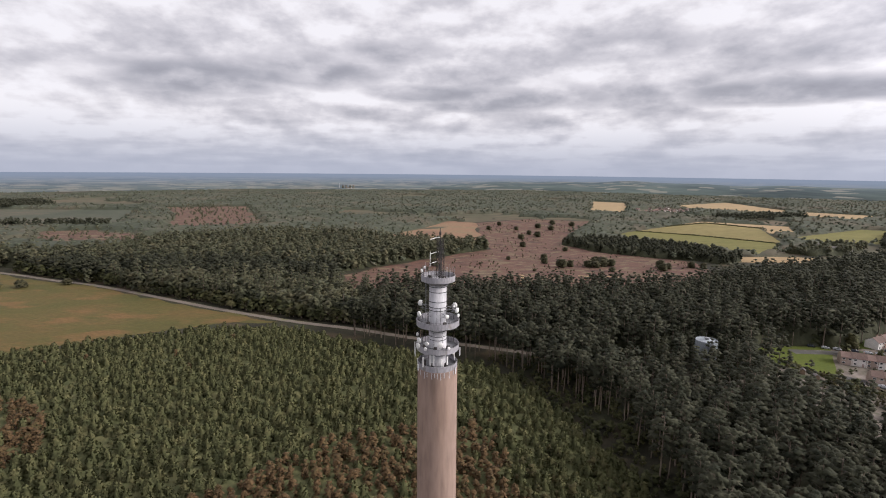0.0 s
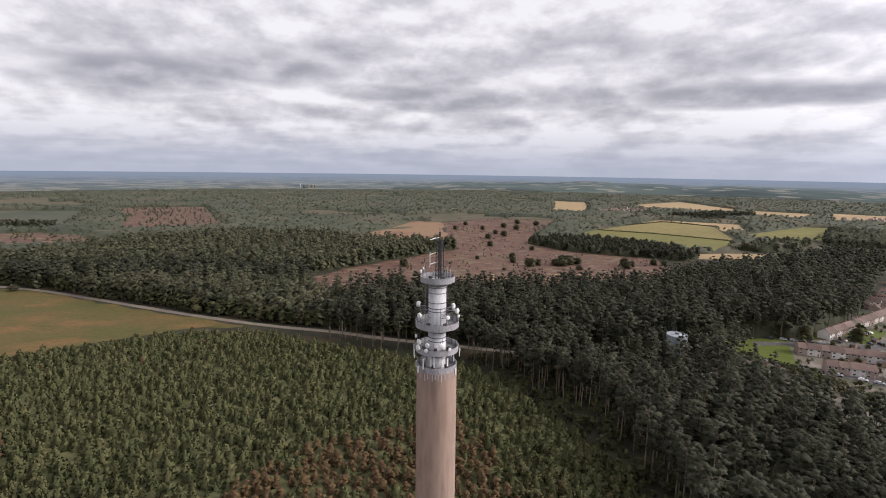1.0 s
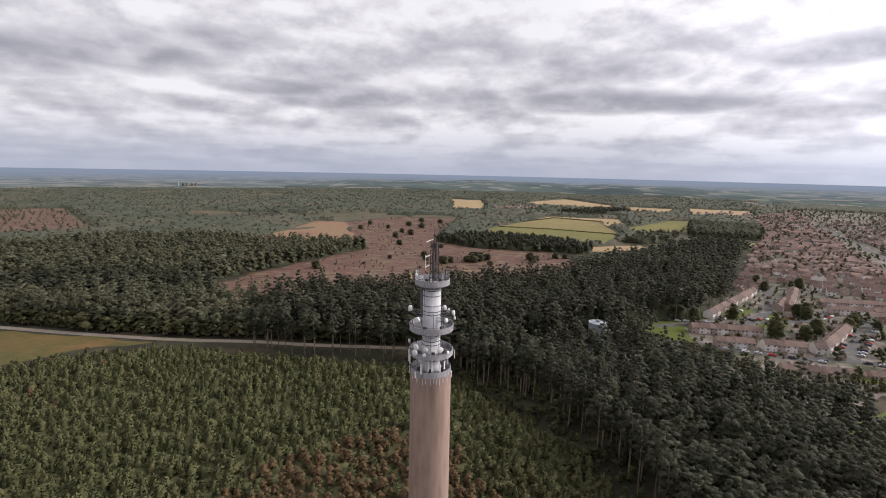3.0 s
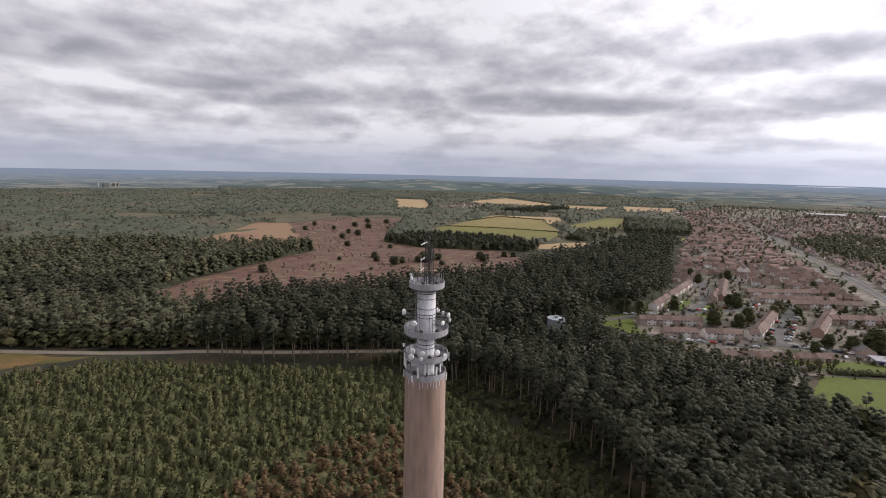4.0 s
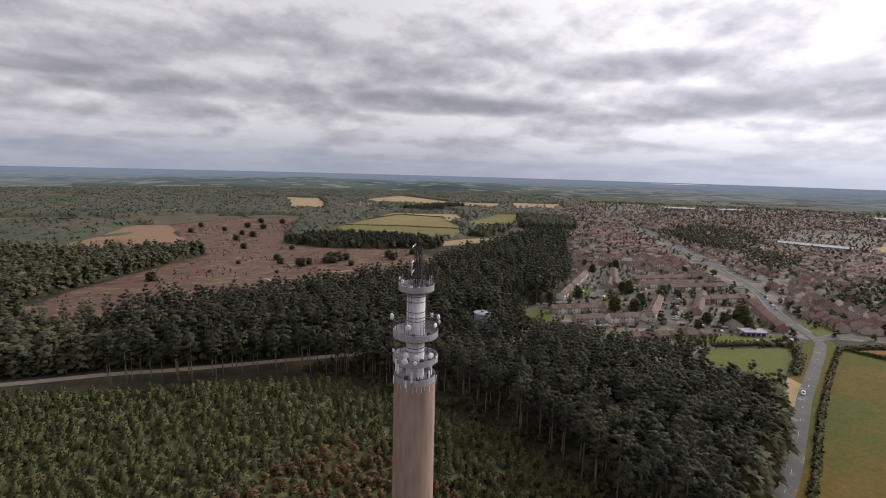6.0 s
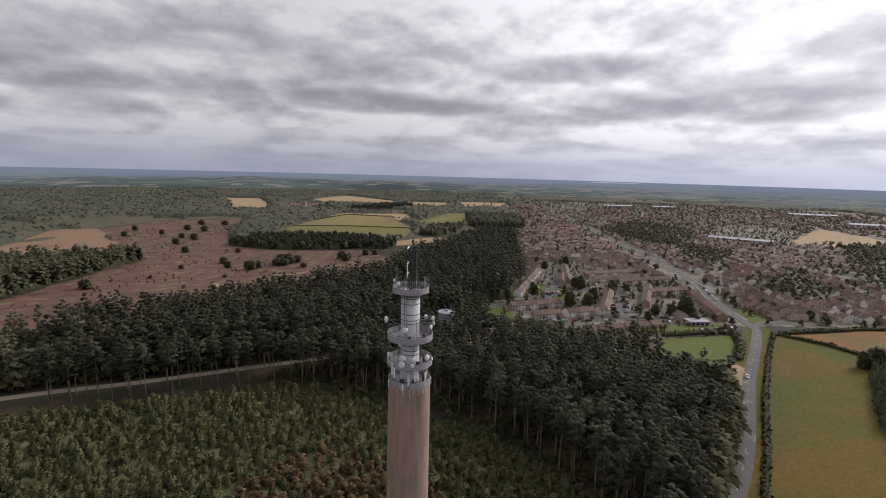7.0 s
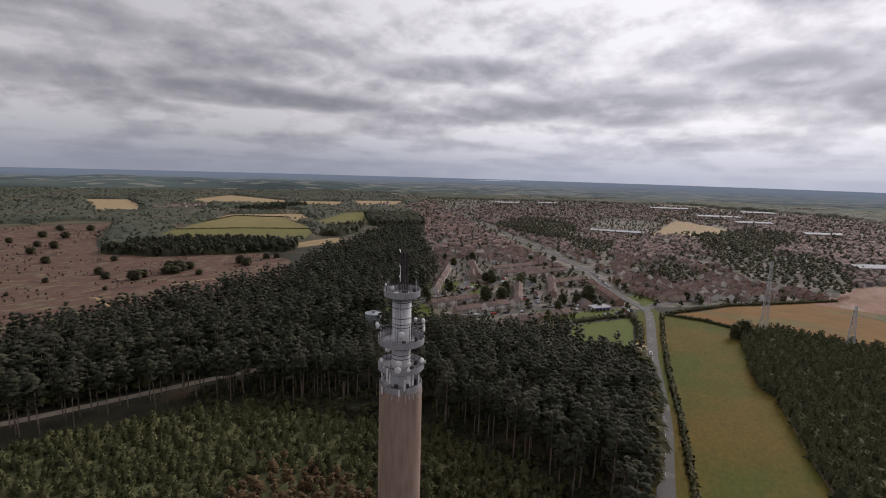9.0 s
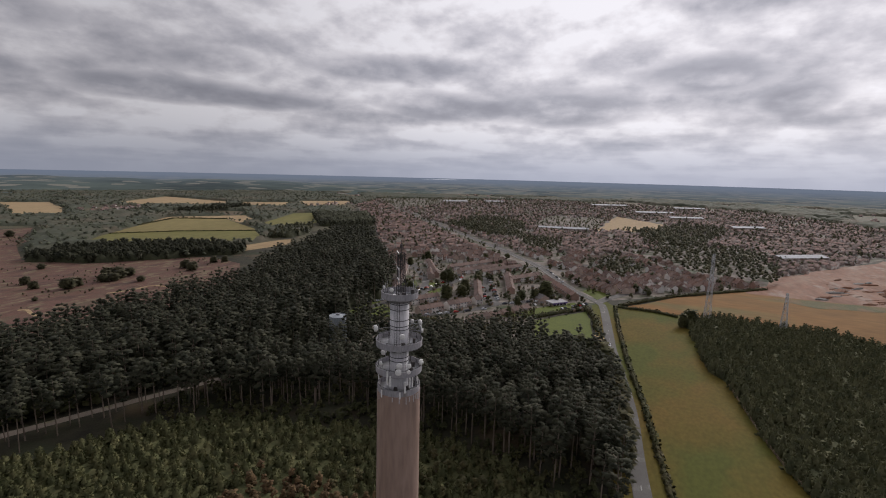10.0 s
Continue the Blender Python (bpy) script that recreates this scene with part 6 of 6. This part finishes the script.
stuff("garden_shrubs", shrubs, gx[free], gy[free], 37, [M_HEDGE, M_BARK], "hedges and shrubs in the back gardens", "bushes", 0.22, 0.6)

bx, by = scatter([(142, 180), (152, 150), (160, 126), (196, 122), (210, 122), (170, 146), (160, 160), (156, 178)], 3.2, 61)
stuff("garden_shrubs.001", saplings, bx, by, 62, [M_YELLOW, M_BARK], "olive scrub and small trees behind the bungalows", "bushes", 0.45, 1.0)

# small timber sheds in the back gardens
shed_wall, shed_roof = gable_meshes(2.2, 1.7, 1.7, 2.3, (M_FENCE, M_ROOFS[1]), "garden_shed")
for k in np.where(free)[0][::5][:70]:
    hut = tagged(new("garden_shed"), "small timber shed with a felt roof in a garden", "shed", "garden sheds")
    part("wall", shed_wall, hut)
    part("roof", shed_roof, hut)
    hut.matrix_basis = Matrix.Translation((gx[k] + 1.6, gy[k], ground_at(gx[k], gy[k]))) @ Matrix.Rotation(0.7 + 0.3 * (k % 5), 4, "Z")

SHRUBS = [(103, 430, 2.2), (112, 436, 1.6), (92, 452, 1.5), (96, 474, 1.6), (142, 410, 1.2), (140, 452, 1.9), (146, 446, 2.0), (151, 440, 1.8), (136, 444, 1.7), (142, 436, 1.8), (134, 430, 1.6), (128, 434, 1.7), (146, 456, 1.5), (192, 430, 1.9), (188, 416, 1.8), (196, 424, 1.5), (150, 445, 1.2), (228, 425, 1.4), (220, 430, 1.5), (88, 560, 1.7), (130, 530, 1.3), (95, 620, 1.8), (120, 640, 2.0), (112, 660, 1.6), (150, 700, 2.0), (135, 720, 2.0), (100, 700, 1.5), (60, 700, 1.6), (-12, 425, 1.8), (60, 470, 1.0), (30, 440, 0.6), (75, 410, 0.7), (165, 760, 2.0), (190, 740, 2.0), (80, 745, 1.6),
          (-285, 312, 1.5), (-262, 322, 1.2), (-300, 308, 1.6)]
for x, y, s in SHRUBS:
    root = tagged(new("heath_bush"), "lone dark bush or small birch on open ground", "bush", "bushes on heath and meadow")
    for nm, me in bushes[int(abs(x)) % 4].split("heath_bush", [M_SCRUB, M_BARK]):
        part(nm, me, root)
    root.matrix_basis = Matrix.Translation((x, y, ground_at(x, y))) @ Matrix.Diagonal((1.4 * s, 1.4 * s, 1.0 * s, 1))


hx, hy = scatter(HEATH, 8.0, 41)
tuft = np.array([noise.fractal(Vector((a * 0.02, b * 0.02, 9.0)), 0.9, 2.0, 3) for a, b in zip(hx, hy)]) > 0.06
stuff("heath_scrub", shrubs, hx[tuft], hy[tuft], 42, [M_SCRUB, M_BARK], "scattered low scrub and gorse on the heath", "bushes", 0.15, 0.5)


def hedge(pts, tall, wide, seed, label):
    """A hedge of many leaf sprays along a line."""
    rng = random.Random(seed)
    t = Tree()
    for (x0, y0), (x1, y1) in zip(pts, pts[1:]):
        k = max(2, int(math.hypot(x1 - x0, y1 - y0) / 0.55))
        for i in range(k):
            f = i / k
            x, y = x0 + (x1 - x0) * f, y0 + (y1 - y0) * f
            h = tall * (0.8 + 0.35 * noise.noise(Vector((x * 0.15, y * 0.15, seed))))
            t.blob(Vector((x, y, ground_at(x, y) + 0.45 * h)), wide * 0.42, 0.52 * h, rng, Vector((0, 0, 0.3)))
            for j in range(5):
                c = Vector((x + rng.uniform(-0.5, 0.5) * wide, y + rng.uniform(-0.5, 0.5) * wide, ground_at(x, y) + rng.uniform(0.1, 1.0) * h))
                d = Vector((rng.gauss(0, 1), rng.gauss(0, 1), rng.gauss(0.3, 0.8))).normalized()
                o = Vector((c.x - x, c.y - y, 0.5 + (c.z - ground_at(x, y)) / tall)).normalized()
                t.spray(c - d * 0.5, c + d * 0.7, d.cross(o).normalized() * rng.uniform(0.3, 0.55), o)
    v, f, m = t.arrays()
    me = mesh_of("hedge", v, f, [M_HEDGE], smooth=True)
    me.normals_split_custom_set_from_vertices(np.array(t.n, np.float32))
    return tagged(part("hedge", me), label, "hedge")


hedge([(247, 82.5), (233, 80), (203, 74.5), (152, 63.5), (109, 52.5), (57, 41)], 1.6, 2.3, 1, "rough dark hedge between road and pasture")
hedge([(248, 82), (249, 60), (244, 46)], 2.2, 2.4, 2, "dark hedge between pasture and dry field")
hedge([(196, 120), (214, 110), (232, 99)], 3.0, 4.0, 3, "tall dark hedge above the paddock")
hedge([(232, 98), (214, 89), (190, 83)], 3.0, 4.5, 4, "bushy hedge beside the road")
hedge([(252, 80), (299, 52), (369, -12)], 2.5, 3.0, 5, "hedge between dry field and houses")
hedge([(268, 686), (330, 640), (392, 569)], 1.6, 1.8, 8, "thin hedge between green and yellow crops")
hedge([(331, 732), (414, 776), (462, 712)], 2.0, 2.0, 6, "field hedge between crop fields")
hedge([(164, 168), (150, 192), (146, 204)], 2.0, 2.5, 7, "hedge along the wood's edge by the houses")

# post-and-rail fence along the east wood
fence = tagged(new("field_fence"), "weathered timber fence along the edge of the wood", "fence")
fx = smooth_line([(20, -9), (40, -4), (77, 8.6), (94, 14.1), (118, 19.1), (147, 24.4)], 3.0)
for (x0, y0), (x1, y1) in zip(fx, fx[1:]):
    z = ground_at(x0, y0)
    part("post", bm_box(0.14, 0.14, 1.4, x0, y0, z), fence, mat=M_FENCE)
    for hgt in (0.5, 1.05):
        part("rail", bm_bar((x0, y0, z + hgt), (x1, y1, z + hgt), 0.06, sides=4), fence, mat=M_FENCE)

# ---------------------------------------------------------------- pylons


def pylon(x, y, tall, turn):
    """A lattice power pylon with three pairs of arms."""
    root = tagged(new("electricity_pylon"), "grey steel lattice pylon in the dry field", "pylon", "pylons")
    root.matrix_basis = Matrix.Translation((x, y, ground_at(x, y))) @ Matrix.Rotation(turn, 4, "Z")
    half = lambda z: 1.3 * (1 - z / tall) ** 1.1 + 0.4
    levels = [tall * (1 - (1 - k / 10) ** 1.15) for k in range(11)]
    for sx, sy in ((-1, -1), (1, -1), (1, 1), (-1, 1)):
        for za, zb in zip(levels, levels[1:]):
            part("leg", bm_bar((sx * half(za), sy * half(za), za), (sx * half(zb), sy * half(zb), zb), 0.14, sides=4), root, mat=M_PYLON)
    for za, zb in zip(levels, levels[1:]):
        for (ax, ay), (bx, by) in (((-1, -1), (1, -1)), ((1, -1), (1, 1)), ((1, 1), (-1, 1)), ((-1, 1), (-1, -1))):
            part("brace", bm_bar((ax * half(za), ay * half(za), za), (bx * half(zb), by * half(zb), zb), 0.075, sides=4), root, mat=M_PYLON)
            part("brace", bm_bar((bx * half(za), by * half(za), za), (ax * half(zb), ay * half(zb), zb), 0.075, sides=4), root, mat=M_PYLON)
    for z, reach in ((0.66 * tall, 3.2), (0.79 * tall, 3.8), (0.92 * tall, 2.9)):
        for s in (-1, 1):
            arm = part("arm", bm_bar((0, 0, z), (s * reach, 0, z + 0.2), 0.11, sides=4), root, mat=M_PYLON)
            part("strut", bm_bar((0, 0, z + 1.6), (s * reach, 0, z + 0.2), 0.08, sides=4), arm, mat=M_PYLON)
            part("insulator", bm_bar((s * reach, 0, z + 0.15), (s * reach, 0, z - 1.3), 0.1, sides=6), arm, mat=M_DARK)


pylon(240, 31, 41.0, radians(-20))
pylon(243, -6, 22.5, radians(-20))

# ---------------------------------------------------------------- cars


def car_kind(paint, label):
    root = tagged(new("parked_car"), label, "car", "parked cars")
    bm = bmesh.new()
    prof = [(-2.05, 0.35), (2.05, 0.35), (2.1, 0.62), (1.95, 0.82), (1.0, 0.92), (0.45, 1.38), (-1.2, 1.42), (-1.85, 0.98), (-2.1, 0.85)]
    sides = [[bm.verts.new((x, s * (0.86 if z < 1.0 else 0.68), z)) for x, z in prof] for s in (-1, 1)]
    bm.faces.new(sides[0])
    bm.faces.new(sides[1][::-1])
    for i in range(len(prof)):
        j = (i + 1) % len(prof)
        bm.faces.new((sides[0][j], sides[0][i], sides[1][i], sides[1][j]))
    bmesh.ops.recalc_face_normals(bm, faces=bm.faces[:])
    part("body", bm, root, mat=paint)
    part("windscreen", bm_bar((0.93, 0, 0.97), (0.5, 0, 1.36), 0.55, sides=4), root, "dark glass", mat=M_GLASS)
    part("side_window", bm_box(1.5, 1.56, 0.32, -0.4, 0, 0.99), root, "dark glass", mat=M_GLASS)
    for x in (-1.3, 1.3):
        for s in (-1, 1):
            part("wheel", bm_bar((x, s * 0.72, 0.32), (x, s * 0.9, 0.32), 0.32, sides=12), root, mat=M_TYRE)
    return root


cars = [car_kind(p, t) for p, t in zip(M_CARS, ("white car parked beside the houses", "silver car parked beside the houses", "dark car parked beside the houses", "red car parked beside the houses"))]
rng = random.Random(21)


def put_car(x, y, a, k=None, lift=0.22):
    ob = copy_thing(cars[rng.choice((0, 0, 1, 1, 2, 2, 2, 3)) if k is None else k], Matrix.Translation((x, y, ground_at(x, y) + lift)) @ Matrix.Rotation(a, 4, "Z"))
    ob.scale = (0.8, 0.8, 0.8)


put_car(170, 74.2, radians(194), 0)
for (x0, y0), (x1, y1), n, turn in (((216, 150), (284, 184), 14, 90), ((212, 157), (280, 192), 12, 90), ((166, 178), (200, 150), 7, 0), ((222, 112), (246, 99), 8, 60), ((206, 216), (252, 234), 6, 20), ((262, 108), (300, 138), 6, 0), ((300, 128), (350, 156), 6, 0), ((184, 206), (206, 200), 4, 0), ((196, 141), (226, 128), 6, 70), ((290, 262), (330, 300), 6, 0), ((172, 222), (200, 211), 6, 0), ((202, 214), (236, 229), 8, 90), ((216, 212), (262, 206), 9, 90), ((262, 200), (300, 212), 8, 0), ((300, 216), (352, 172), 8, 90), ((240, 124), (214, 148), 6, 0)):
    base_a = math.atan2(y1 - y0, x1 - x0)
    for i in range(n):
        if rng.random() < 0.2:
            continue
        t = (i + rng.uniform(0.3, 0.7)) / n
        put_car(x0 + (x1 - x0) * t, y0 + (y1 - y0) * t, base_a + radians(turn) + rng.uniform(-0.1, 0.1), lift=0.2)
for root in cars:
    for child in list(root.children_recursive):
        bpy.data.objects.remove(child)
    bpy.data.objects.remove(root)

# ---------------------------------------------------------------- far landmarks and the building site
lake_pts = [(3610, 1700), (3500, 1900), (3330, 2010), (3300, 1960), (3430, 1780)]
bm = bmesh.new()
bm.faces.new([bm.verts.new((x, y, ground_at(x, y) + 12.0)) for x, y in lake_pts])
tagged(part("lake", bm, mat=M_WATER), "thin bright far lake on the plain", "lake", kind="structure")
station = tagged(new("power_station"), "far power station with a chimney and cooling towers", "power station")
station.matrix_basis = Matrix.Translation((-440, 1985, ground_at(-440, 1985))) @ Matrix.Scale(0.24, 4)
# chimney in pale grey-blue, the distance haze painted in
part("chimney", bm_lathe([(7, -5), (4.5, 75), (3.5, 75), (3.5, 70)], 16), station, "tall chimney, paled by painted haze", mat=M_SHED)
for k, (x, y) in enumerate(((60, 20), (120, -10), (180, 30), (240, 0))):
    part("cooling_tower", bm_lathe([(22, -5), (16, 20), (13.5, 34), (15, 46), (14, 46)], 20), station, "concrete cooling tower", at=Matrix.Translation((x, y, 0)), mat=M_YARD)
part("turbine_hall", bm_box(90, 30, 22, 150, 60, -5, bevel=1.0), station, mat=M_FARWALL)


def mound(x, y, w, d, h, turn, mat, label):
    """A heap of earth or spoil with an uneven surface."""
    bm = bmesh.new()
    bmesh.ops.create_icosphere(bm, subdivisions=3, radius=1.0)
    for v in bm.verts:
        k = 1 + 0.35 * noise.noise(v.co * 1.7 + Vector((x, y, 0)))
        v.co = Vector((v.co.x * w * k, v.co.y * d * k, max(-0.2, v.co.z) * h * k))
    bm.transform(Matrix.Translation((x, y, ground_at(x, y) + 0.1)) @ Matrix.Rotation(turn, 4, "Z"))
    return tagged(part("earth_mound", bm, mat=mat), label, "mound", "mounds of the building site")


rng = random.Random(33)
for k in range(52):
    x = rng.uniform(352, 462)
    y = -46 - (x - 352) * 0.28 + rng.uniform(-48, 6)
    mound(x, y, rng.uniform(2, 9), rng.uniform(0.8, 2.4), rng.uniform(0.4, 1.5), rng.uniform(-1.2, -0.6), M_EARTH if k % 3 else M_PAVING, "long heap of red earth on the building site" if k % 3 else "long pale heap of rubble on the building site")
